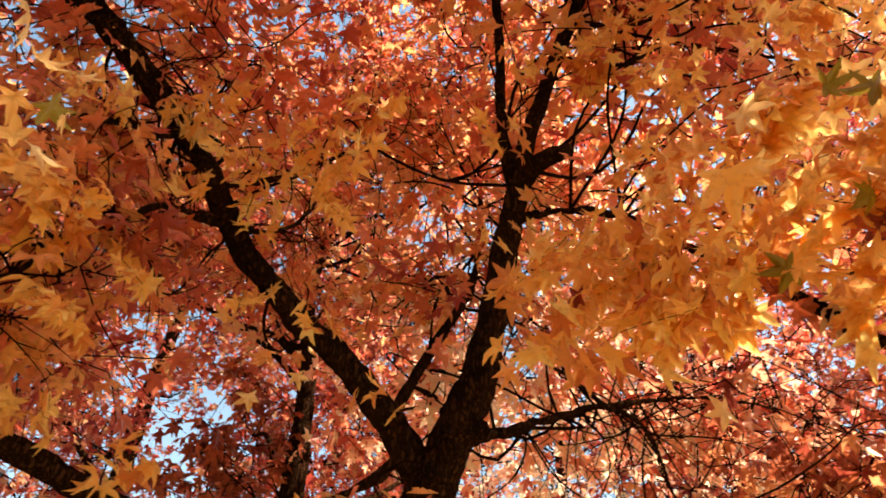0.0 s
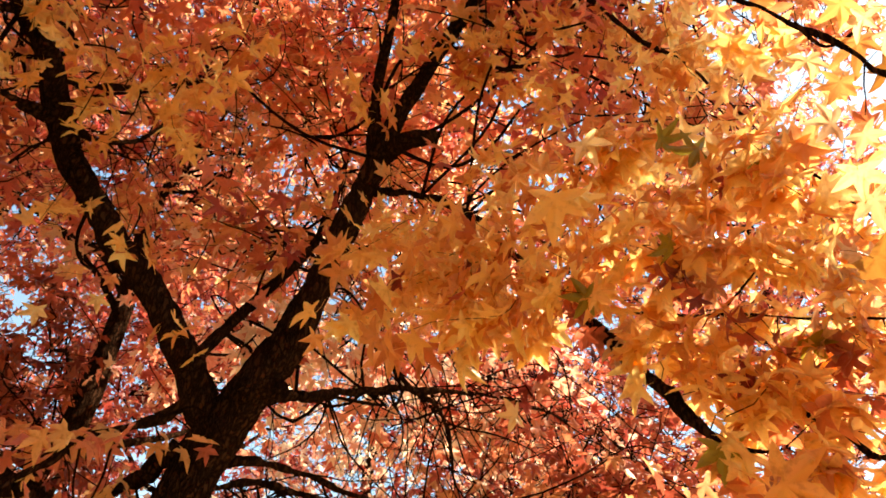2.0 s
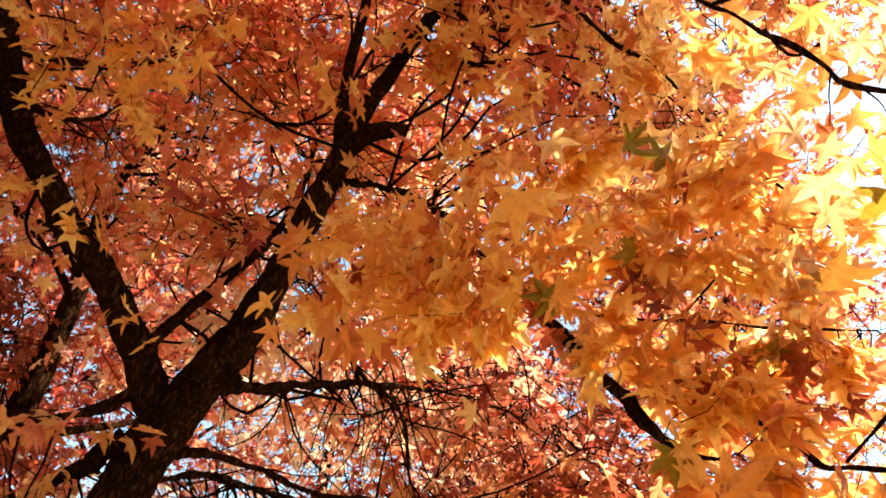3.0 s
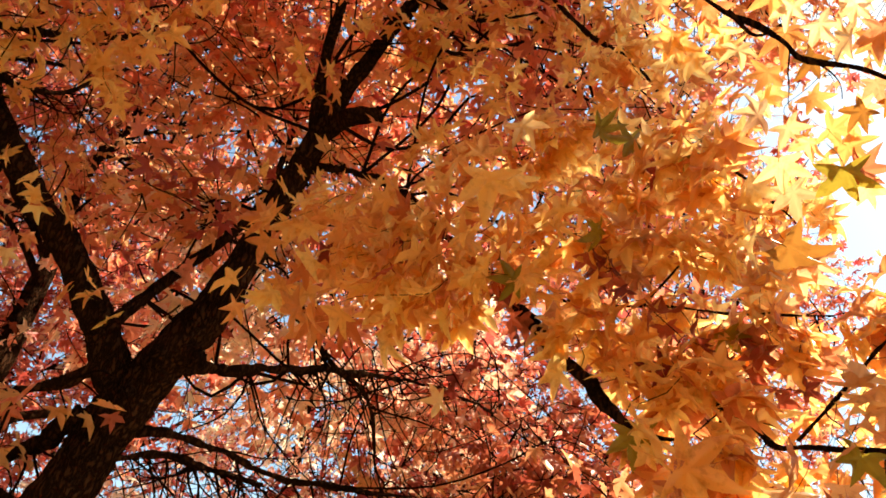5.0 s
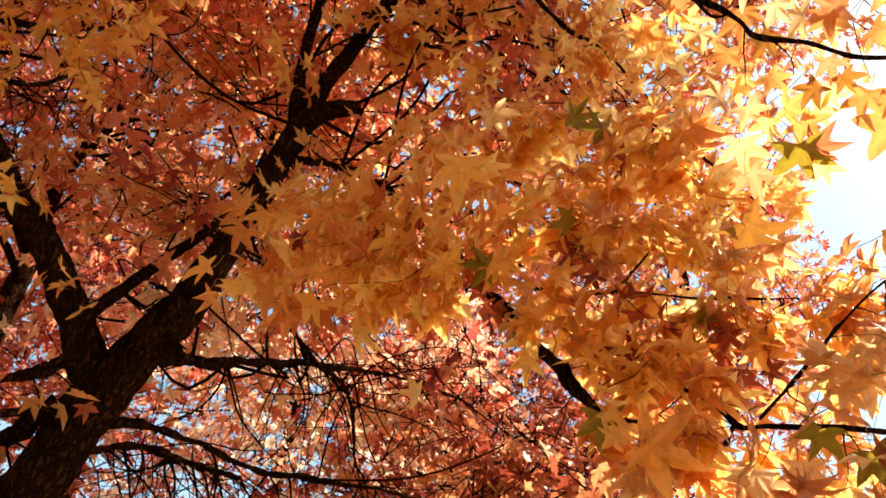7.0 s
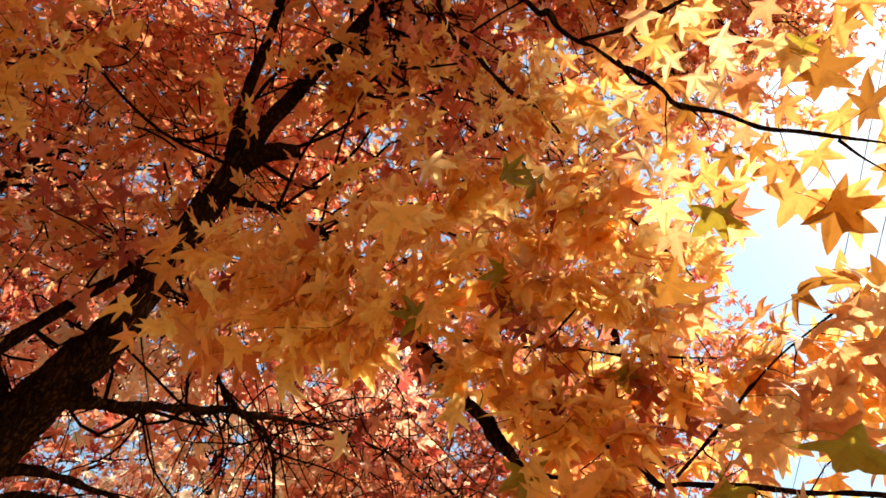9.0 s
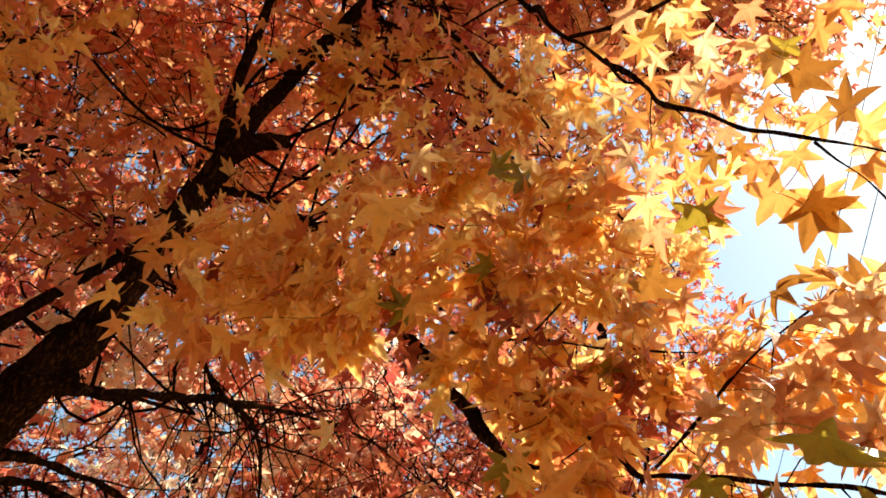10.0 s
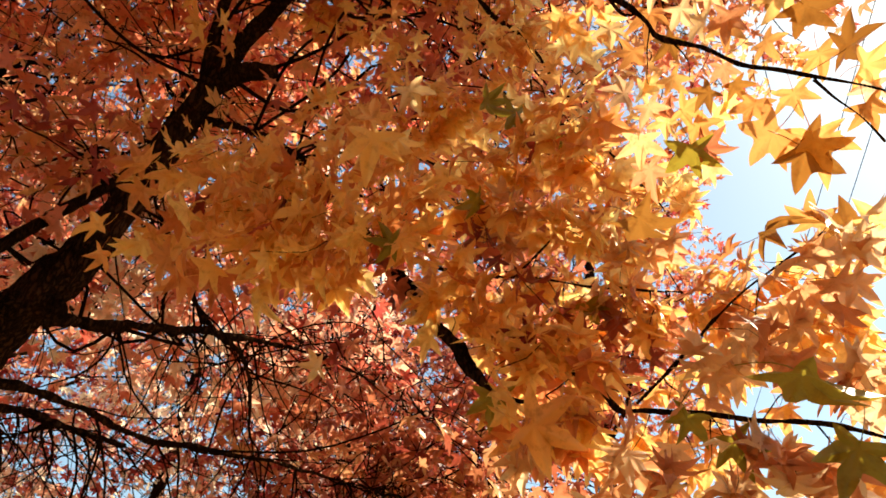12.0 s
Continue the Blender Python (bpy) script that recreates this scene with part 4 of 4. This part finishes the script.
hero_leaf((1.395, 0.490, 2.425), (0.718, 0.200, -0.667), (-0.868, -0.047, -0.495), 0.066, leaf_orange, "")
hero_leaf((0.982, 0.609, 2.385), (0.955, 0.132, -0.265), (-0.605, 0.061, -0.794), 0.077, leaf_brown_shade, "orange-brown leaf, shade painted into its colour")
hero_leaf((1.155, 0.740, 2.144), (0.364, 0.792, -0.490), (0.869, 0.438, 0.230), 0.055, leaf_olive, "olive-green star-shaped leaf")
hero_leaf((1.185, 0.684, 2.095), (0.548, 0.209, -0.810), (0.628, 0.671, 0.393), 0.056, leaf_olive, "olive-green star-shaped leaf")
hero_leaf((1.120, 0.505, 2.108), (0.937, -0.089, -0.337), (-0.465, 0.367, -0.805), 0.098, leaf_olive, "olive-green star-shaped leaf")
hero_leaf((1.197, 0.511, 2.028), (-0.009, 0.610, -0.793), (0.616, 0.443, 0.651), 0.068, leaf_olive, "olive-green star-shaped leaf")
hero_leaf((0.876, 0.309, 2.573), (0.830, 0.348, -0.435), (0.333, 0.595, 0.732), 0.042, leaf_amber, "")
hero_leaf((0.904, 0.328, 2.572), (0.208, 0.734, -0.647), (0.276, 0.433, 0.858), 0.034, leaf_yellow_lit, "bright yellow leaf, sunlit tone put into its colour")
hero_leaf((0.913, 0.275, 2.547), (0.303, 0.603, -0.738), (-0.840, 0.038, -0.542), 0.027, leaf_amber, "")
hero_leaf((0.942, 0.245, 2.521), (0.172, 0.651, -0.739), (0.503, -0.039, 0.863), 0.040, leaf_olive, "olive-green star-shaped leaf")
hero_leaf((0.939, 0.266, 2.516), (0.590, -0.067, -0.805), (-0.622, -0.686, -0.377), 0.036, leaf_brown_shade, "orange-brown leaf, shade painted into its colour")
hero_leaf((0.949, 0.201, 2.502), (0.902, -0.404, -0.152), (-0.571, -0.046, -0.819), 0.041, leaf_orange, "")
hero_leaf((0.911, 0.319, 2.507), (0.320, 0.642, -0.696), (0.383, 0.718, 0.581), 0.042, leaf_amber, "")
hero_leaf((0.840, 0.388, 2.657), (0.390, 0.719, -0.576), (-0.349, -0.558, -0.753), 0.046, leaf_orange, "")
hero_leaf((0.946, 0.172, 2.502), (0.698, 0.212, -0.684), (-0.556, -0.692, -0.460), 0.038, leaf_orange, "")
hero_leaf((0.856, 0.325, 2.666), (-0.154, 0.740, -0.654), (-0.854, -0.195, -0.482), 0.041, leaf_yellow_lit, "bright yellow leaf, sunlit tone put into its colour")
hero_leaf((0.900, 0.244, 2.581), (0.526, 0.603, -0.599), (-0.310, 0.286, -0.907), 0.037, leaf_amber, "")
hero_leaf((0.828, 0.393, 2.757), (0.785, 0.422, -0.454), (-0.381, 0.033, -0.924), 0.045, leaf_amber, "")
hero_leaf((0.857, 0.379, 2.615), (0.283, 0.885, -0.369), (-0.012, 0.469, 0.883), 0.037, leaf_yellow_lit, "bright yellow leaf, sunlit tone put into its colour")
hero_leaf((0.877, 0.336, 2.648), (0.568, 0.297, -0.768), (-0.031, 0.431, 0.902), 0.034, leaf_orange, "")
hero_leaf((-0.504, 0.471, 2.550), (-0.114, 0.919, -0.377), (0.747, 0.523, 0.411), 0.049, leaf_yellow_lit, "bright yellow leaf, sunlit tone put into its colour")
hero_leaf((-0.484, 0.515, 2.500), (0.877, 0.311, -0.366), (-0.232, 0.298, -0.926), 0.039, leaf_yellow_lit, "bright yellow leaf, sunlit tone put into its colour")
hero_leaf((-0.438, 0.544, 2.502), (0.682, 0.692, 0.238), (-0.155, 0.321, -0.934), 0.026, leaf_yellow_lit, "bright yellow leaf, sunlit tone put into its colour")
hero_leaf((-0.453, 0.572, 2.437), (-0.247, 0.404, -0.881), (-0.645, -0.607, -0.465), 0.027, leaf_yellow_lit, "bright yellow leaf, sunlit tone put into its colour")
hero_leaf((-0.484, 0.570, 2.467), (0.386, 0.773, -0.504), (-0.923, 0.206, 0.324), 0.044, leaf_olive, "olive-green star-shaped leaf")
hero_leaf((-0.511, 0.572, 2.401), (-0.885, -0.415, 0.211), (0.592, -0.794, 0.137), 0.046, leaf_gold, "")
hero_leaf((-0.493, 0.595, 2.407), (0.759, 0.412, -0.504), (-0.303, 0.074, -0.950), 0.041, leaf_yellow_lit, "bright yellow leaf, sunlit tone put into its colour")
hero_leaf((-0.528, 0.546, 2.461), (-0.192, 0.736, -0.649), (0.826, -0.122, -0.550), 0.039, leaf_gold, "")
hero_leaf((0.698, 0.959, 2.907), (0.837, 0.520, -0.168), (0.515, 0.310, 0.799), 0.067, leaf_yellow_lit, "bright yellow leaf, sunlit tone put into its colour")
hero_leaf((0.650, 1.019, 2.772), (0.185, 0.561, -0.807), (-0.346, -0.662, -0.664), 0.097, leaf_gold, "")
hero_leaf((0.709, 1.031, 2.818), (0.822, 0.564, 0.077), (-0.433, -0.334, -0.837), 0.077, leaf_gold, "")
hero_leaf((0.998, 0.881, 2.823), (-0.272, 0.453, -0.849), (-0.771, -0.361, -0.524), 0.055, leaf_crimson, "dark crimson leaf")
hero_leaf((0.959, 0.858, 2.861), (-0.302, -0.355, 0.885), (0.848, 0.414, 0.332), 0.060, leaf_yellow_lit, "bright yellow leaf, sunlit tone put into its colour")
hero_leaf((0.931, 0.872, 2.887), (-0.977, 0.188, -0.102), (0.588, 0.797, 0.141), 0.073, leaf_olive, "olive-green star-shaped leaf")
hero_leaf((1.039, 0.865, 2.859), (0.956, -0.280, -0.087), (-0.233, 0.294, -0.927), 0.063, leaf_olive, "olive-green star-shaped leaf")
hero_leaf((1.056, 0.813, 2.884), (0.899, -0.259, 0.354), (-0.248, -0.297, 0.922), 0.057, leaf_yellow_lit, "bright yellow leaf, sunlit tone put into its colour")
hero_leaf((1.080, 0.796, 2.896), (0.378, -0.924, 0.055), (0.474, 0.300, -0.827), 0.052, leaf_yellow_lit, "bright yellow leaf, sunlit tone put into its colour")
hero_leaf((1.092, 0.811, 2.874), (0.998, 0.013, -0.066), (-0.241, -0.834, 0.496), 0.055, leaf_yellow_lit, "bright yellow leaf, sunlit tone put into its colour")
hero_leaf((1.073, 0.832, 2.856), (0.839, 0.460, -0.291), (0.509, -0.817, 0.270), 0.057, leaf_yellow_lit, "bright yellow leaf, sunlit tone put into its colour")
hero_leaf((1.121, 0.805, 2.872), (0.733, 0.435, -0.523), (-0.491, 0.847, -0.202), 0.050, leaf_yellow_lit, "bright yellow leaf, sunlit tone put into its colour")
hero_leaf((0.905, 1.008, 2.703), (-0.680, 0.095, -0.727), (0.461, -0.570, -0.680), 0.055, leaf_olive, "olive-green star-shaped leaf")
hero_leaf((1.153, 1.155, 2.487), (-0.87, 0.42, -0.25), (0.46, 0.52, 0.72), 0.064, leaf_crimson, "dark crimson leaf")

for i, (at, tip, normal, size) in enumerate(near_leaves[:265]):
    single_leaf(at, tip, normal, size, leaf_meshes[i % len(leaf_meshes)])
for row in near_leaves[265:]:
    gold.leaf(*row)


def view_gap(p):
    """Space kept free of boughs, its limits fitted to the camera's view."""
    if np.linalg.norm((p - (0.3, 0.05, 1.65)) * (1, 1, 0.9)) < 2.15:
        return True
    if p[2] < 4.6 and p[0] > 0.25 + 1.36 * p[1]:         # cut along the camera's sight line to leave open sky
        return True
    return p[1] > 2.2 and p[2] < 1.9 + 0.5 * p[1]       # cut low behind the trunk to keep the camera's view open


def wander(at, way, span, radius, steps, swing, sag):
    """A thin crooked twig: its turn drifts, so that it curves on one side and then the other."""
    drift, made = rng.normal(0, swing, 3), [(*at, radius)]
    for k in range(1, steps + 1):
        drift = 0.72 * drift + rng.normal(0, swing, 3)
        way = unit(way + drift + np.array((0, 0, sag)))
        at = at + way * span / steps
        made.append((*at, radius * (1 - 0.8 * k / steps)))
    return made


def bare_twigs(rows, count, lengths, fall, radii=(0.0025, 0.0055)):
    """Dark leafless twigs that hang and bend from a bough, with smaller ones on them."""
    line = curve_points(rows, 0.03)
    for _ in range(count):
        p = line[rng.integers(int(len(line) * 0.15), len(line))]
        d = unit(rng.normal(0, 0.5, 3) + np.array((0.45, 0.3, fall)))
        span, r = rng.uniform(*lengths), rng.uniform(*radii)
        made = wander(p[:3], d, span, r, 12, 0.085, -0.06)
        near_wood.add(*tube(made, 5, 0.03))
        if span > 0.25:
            for k in rng.choice(np.arange(3, 11), 4, replace=False):
                q = np.array(made[k][:3])
                e = unit(q - np.array(made[k - 2][:3]) + rng.normal(0, 0.08, 3) * span)
                e = unit(e + rng.normal(0, 0.55, 3))
                near_wood.add(*tube(wander(q, e, span * rng.uniform(0.15, 0.4), made[k][3] * 0.6, 6, 0.16, -0.02), 4, 0.03))


for rows, count in ((BOUGH_LOW_A, 50), (BOUGH_LOW_B, 42), (BOUGH_LOW_C, 44), (BOUGH_THIN, 16), (STEM_C, 10), (BOUGH_LEFT, 8), (LEFT, 20), (RIGHT, 4), (BOUGH_FORK_LEFT, 10), (BOUGH_FORK_LOW, 12)):
    bare_twigs(rows, count, (0.2, 0.7), -0.45, (0.0018, 0.0048))
for rows, count in ((LEFT[5:14], 34), (STEM_A, 16), (STEM_B, 18), (TRUNK[9:], 14), (BOUGH_LEFT_UP, 14), (BOUGH_LEFT_MID, 14), (STEM_C[2:6], 14)):
    bare_twigs(rows, count, (0.15, 0.55), 0.1, (0.0018, 0.0042))
for rows, count in ((BOUGH_FRONT, 30), (BOUGH_FRONT_TIP, 12), (TWIG_FORKED, 8), (BOUGH_HIGH, 10), (TWIG_RISING, 8)):
    bare_twigs(rows, count, (0.05, 0.14), 0.0, (0.0012, 0.0022))
MAIN_BOUGHS = [TRUNK[4:], LEFT, RIGHT, STEM_A, STEM_B, STEM_C, BOUGH_LOW_B]
crown(MAIN_BOUGHS, (0.05, 1.35, 5.7), (2.9, 2.2, 2.1), 290, 7, 7, 0.064, near_wood, ruddy.leaf, view_gap)
# unseen leaf layer overhead, added to shade the crown below
crown([LEFT[11:], STEM_A[5:], STEM_B[6:], LIMB_SHADING], (0.2, 1.1, 6.0), (2.7, 1.9, 1.1), 125, 7, 7, 0.066, near_wood, orange.leaf, view_gap, 0.1)
crown(MAIN_BOUGHS, (0.05, 1.5, 4.0), (2.6, 2.0, 1.2), 90, 7, 6, 0.062, near_wood, orange.leaf, view_gap, level=0.7)
crown([BOUGH_HIGH[:3], STEM_B[5:], BOUGH_FRONT[1:4]], (1.75, 1.75, 3.75), (0.8, 0.7, 0.75), 46, 6, 6, 0.058, near_wood, orange.leaf, view_gap, 0.2, (0.2, 0.4), 0.002, level=0.7)
# unseen leaf mass on the sun side, added to shade the hanging sprays
crown([LIMB_SHADING, STEM_B[7:]], (2.4, 1.1, 5.75), (1.3, 1.1, 0.75), 42, 7, 8, 0.06, near_wood, orange.leaf, view_gap, 0.1)
salmon = Foliage()
crown([BOUGH_LOW_B, BOUGH_THIN, STEM_C], (0.55, 3.15, 3.40), (1.4, 0.8, 0.5), 62, 5, 6, 0.058, near_wood, salmon.leaf, None, 0.2, (0.15, 0.4), level=0.8)
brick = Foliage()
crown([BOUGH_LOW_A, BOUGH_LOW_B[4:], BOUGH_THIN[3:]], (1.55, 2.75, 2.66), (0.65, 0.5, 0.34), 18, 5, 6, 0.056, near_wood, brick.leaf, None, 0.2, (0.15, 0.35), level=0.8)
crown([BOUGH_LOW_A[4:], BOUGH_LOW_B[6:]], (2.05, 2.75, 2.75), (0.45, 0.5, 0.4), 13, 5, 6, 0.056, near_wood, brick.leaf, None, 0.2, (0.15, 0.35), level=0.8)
place_part(brick.make("shade_painted_foliage", foliage_brick_shade, near_tree, "brick-red leaves with shade painted into their colour"), near_tree)
crown([BOUGH_LEFT, BOUGH_LEFT_FAR, LEFT[8:12]], (-1.2, 1.45, 2.95), (0.45, 0.5, 0.65), 26, 5, 6, 0.056, near_wood, orange.leaf, None, 0.2, (0.15, 0.35))
place_part(salmon.make("low_foliage", foliage_salmon_lit, near_tree, "salmon and russet leaves, sunlight painted in as cream tones"), near_tree)
place_part(near_wood.make("twigwork", twig_bark, near_tree), near_tree)["kind"] = "stuff"
place_part(orange.make("crown", foliage_orange, near_tree), near_tree)
place_part(ruddy.make("upper_crown", foliage_ruddy, near_tree, "ruddy orange-red leaves high in the crown"), near_tree)
place_part(gold.make("hanging_foliage", foliage_gold, near_tree, "golden-orange star-shaped leaves", FINE), near_tree)


# ---- the trees behind ----
def far_tree(at, trunk_radius, height, centre, radii, mat, label, counts, size, lean=(0, 0), clear=None, arms=9, turn=(0.0, 2.4), low=0.28):
    tree = thing("sweetgum_tree", at, label, "tree", "autumn trees")
    x, y, _ = at
    rows = []
    for i in range(8):
        u = i / 7
        rows.append((x + lean[0] * u + rng.normal(0, 0.03) * (i > 1), y + lean[1] * u + rng.normal(0, 0.03) * (i > 1), height * u - 0.05 * (i == 0), trunk_radius * (1.25 if i == 0 else 1 - 0.85 * u)))
    place_part(mesh_object("trunk", *tube(rows, 14, 0.06, 0.12), bark), tree)
    limbs = [rows[2:]]
    for i in range(arms):
        u = rng.uniform(low, 0.85)
        base = curve_points(rows, 0.1)
        b = base[int(u * (len(base) - 1))]
        az = turn[0] + i * turn[1] + rng.uniform(-0.3, 0.3)
        d = np.array((math.cos(az), math.sin(az), rng.uniform(0.35, 0.9)))
        span = rng.uniform(0.55, 0.9) * radii[0]
        limb = []
        for k in range(5):
            v = k / 4
            p = b[:3] + d * span * v + rng.normal(0, 0.06, 3) * (k > 0) + np.array((0, 0, 0.15 * v * v))
            limb.append((*p, b[3] * 0.42 * (1 - 0.8 * v)))
        limbs.append(limb)
        place_part(mesh_object("limb", *tube(limb, 8, 0.08, 0.12), bark), tree)
    wood, leaves = Gather(), Foliage()
    crown(limbs, centre, radii, *counts, size, wood, leaves.leaf, clear, 0.25, (0.3, 0.7), level=0.9)
    place_part(wood.make("twigwork", twig_bark, tree), tree)["kind"] = "stuff"
    place_part(leaves.make("crown", mat, tree), tree)
    return tree


side_tree = far_tree((-0.83, 3.12, 0), 0.13, 5.0, (-1.5, 4.0, 5.6), (2.4, 1.7, 3.0), foliage_russet, "sweetgum tree with slim dark trunk and russet autumn leaves", (160, 7, 7), 0.062, (-0.1, 0.4), view_gap, 5, (1.4, 0.45), 0.55)
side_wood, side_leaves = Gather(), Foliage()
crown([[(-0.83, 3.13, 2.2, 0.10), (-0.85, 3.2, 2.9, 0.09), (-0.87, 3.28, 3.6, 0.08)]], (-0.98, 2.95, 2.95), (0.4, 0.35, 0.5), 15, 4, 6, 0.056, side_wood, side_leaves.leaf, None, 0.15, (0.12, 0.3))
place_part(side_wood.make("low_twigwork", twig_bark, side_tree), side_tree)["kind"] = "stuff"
place_part(side_leaves.make("low_foliage", foliage_crimson_shade, side_tree, "crimson leaves close to the trunk, darkened to stand for shade"), side_tree)
far_tree((-3.6, 6.6, 0), 0.17, 9.0, (-3.4, 6.4, 5.3), (3.2, 2.4, 4.2), foliage_scarlet, "sweetgum tree in crimson and pink autumn leaf", (250, 9, 8), 0.066)
far_tree((0.9, 7.0, 0), 0.09, 9.5, (0.9, 7.0, 5.8), (2.9, 2.3, 4.3), foliage_pink_lit, "sweetgum tree in salmon autumn leaf, sunlight painted in as cream", (130, 9, 8), 0.068)
far_tree((4.3, 4.6, 0), 0.12, 8.8, (4.25, 4.6, 6.1), (1.55, 1.45, 3.2), foliage_russet, "sweetgum tree in red and amber autumn leaf", (120, 8, 8), 0.06)

far_tree((-1.3, 9.2, 0), 0.17, 10.0, (-1.3, 9.1, 5.8), (2.4, 2.0, 4.8), foliage_scarlet, "sweetgum tree in crimson autumn leaf", (110, 9, 8), 0.07)
far_tree((3.9, 10.4, 0), 0.17, 10.5, (4.0, 10.4, 6.6), (3.3, 2.0, 5.3), foliage_scarlet, "sweetgum tree in deep red autumn leaf", (200, 9, 8), 0.068)
far_tree((2.3, 5.7, 0), 0.09, 5.6, (2.3, 5.5, 3.9), (1.6, 0.9, 1.4), foliage_scarlet, "young sweetgum tree in shaded crimson leaf", (80, 7, 7), 0.06)
# three trees added out of view, to block skylight from behind and left
far_tree((-2.6, -3.4, 0), 0.16, 8.5, (-2.4, -3.2, 4.8), (3.0, 2.3, 3.4), foliage_orange, "unseen sweetgum tree in orange leaf, added to block skylight", (140, 8, 7), 0.08)
far_tree((1.2, -4.6, 0), 0.16, 8.5, (1.2, -4.5, 4.8), (2.8, 2.2, 3.4), foliage_orange, "unseen sweetgum tree in orange leaf, added to block skylight", (140, 8, 7), 0.08)
far_tree((-5.4, 1.2, 0), 0.16, 8.5, (-5.2, 1.3, 5.0), (2.4, 3.0, 3.8), foliage_orange, "unseen sweetgum tree in orange leaf, added to block skylight", (240, 8, 7), 0.08)


# ---- cables beyond the trees ----
def box(centre, size, along):
    """A squared timber with chamfered ends, its long side along a direction in plan."""
    x = Vector((along[0], along[1], 0)).normalized()
    y = Vector((-x.y, x.x, 0))
    verts, rings = [], ((-0.5, 0.7), (-0.48, 1.0), (0.48, 1.0), (0.5, 0.7))
    for u, k in rings:
        for a, b in ((-1, -1), (1, -1), (1, 1), (-1, 1)):
            verts.append(Vector(centre) + x * size[0] * u + y * size[1] * 0.5 * k * a + Vector((0, 0, size[2] * 0.5 * k * b)))
    faces = [(0, 3, 2, 1), (12, 13, 14, 15)]
    for r in range(3):
        for j in range(4):
            faces.append((r * 4 + j, r * 4 + (j + 1) % 4, r * 4 + 4 + (j + 1) % 4, r * 4 + 4 + j))
    return verts, faces


def utility_pole(at, ends):
    """A timber pole with one crossarm, an insulator under each cable."""
    pole = thing("utility_pole", (*at, 0), "weathered timber utility pole with a crossarm holding cables", "utility pole", "utility poles")
    a, b = Vector(ends[0]), Vector(ends[1])
    top = a.z - 0.20
    place_part(mesh_object("pole", *tube([(*at, -0.1, 0.16), (*at, 4.0, 0.14), (*at, 8.0, 0.12), (*at, top + 0.5, 0.10)], 14, 0.4), bark), pole)
    mid = (a + b) / 2
    place_part(mesh_object("crossarm", *box((mid.x, mid.y, top), ((b - a).length + 0.5, 0.34, 0.12), (b - a)), bark, smooth=False), pole)
    for e in (a, b):
        place_part(mesh_object("insulator", *tube([(e.x, e.y, top + 0.05, 0.03), (e.x, e.y, top + 0.10, 0.045), (e.x, e.y, top + 0.15, 0.03), (e.x, e.y, top + 0.19, 0.04)], 10, 0.02), twig_bark), pole)


def cable(a, c):
    a, c = np.array(a), np.array(c)
    rows = []
    for i in range(13):
        u = i / 12
        rows.append((*(a + (c - a) * u - np.array((0, 0, 0.8 * math.sin(math.pi * u)))), 0.008))
    ob = mesh_object("overhead_cable", *tube(rows, 6, 1.5), twig_bark)
    tagged(ob, "thin dark overhead cable strung beyond the trees", "cable", "overhead cables")


NEAR_ENDS = ((-2.03, -9.86, 12.00), (-1.70, -10.02, 12.00))
FAR_ENDS = ((26.73, 24.53, 11.24), (27.55, 24.20, 11.24))
utility_pole((-1.865, -9.94), NEAR_ENDS)
utility_pole((27.14, 24.365), FAR_ENDS)
for start, end in zip(NEAR_ENDS, FAR_ENDS):
    cable(start, end)
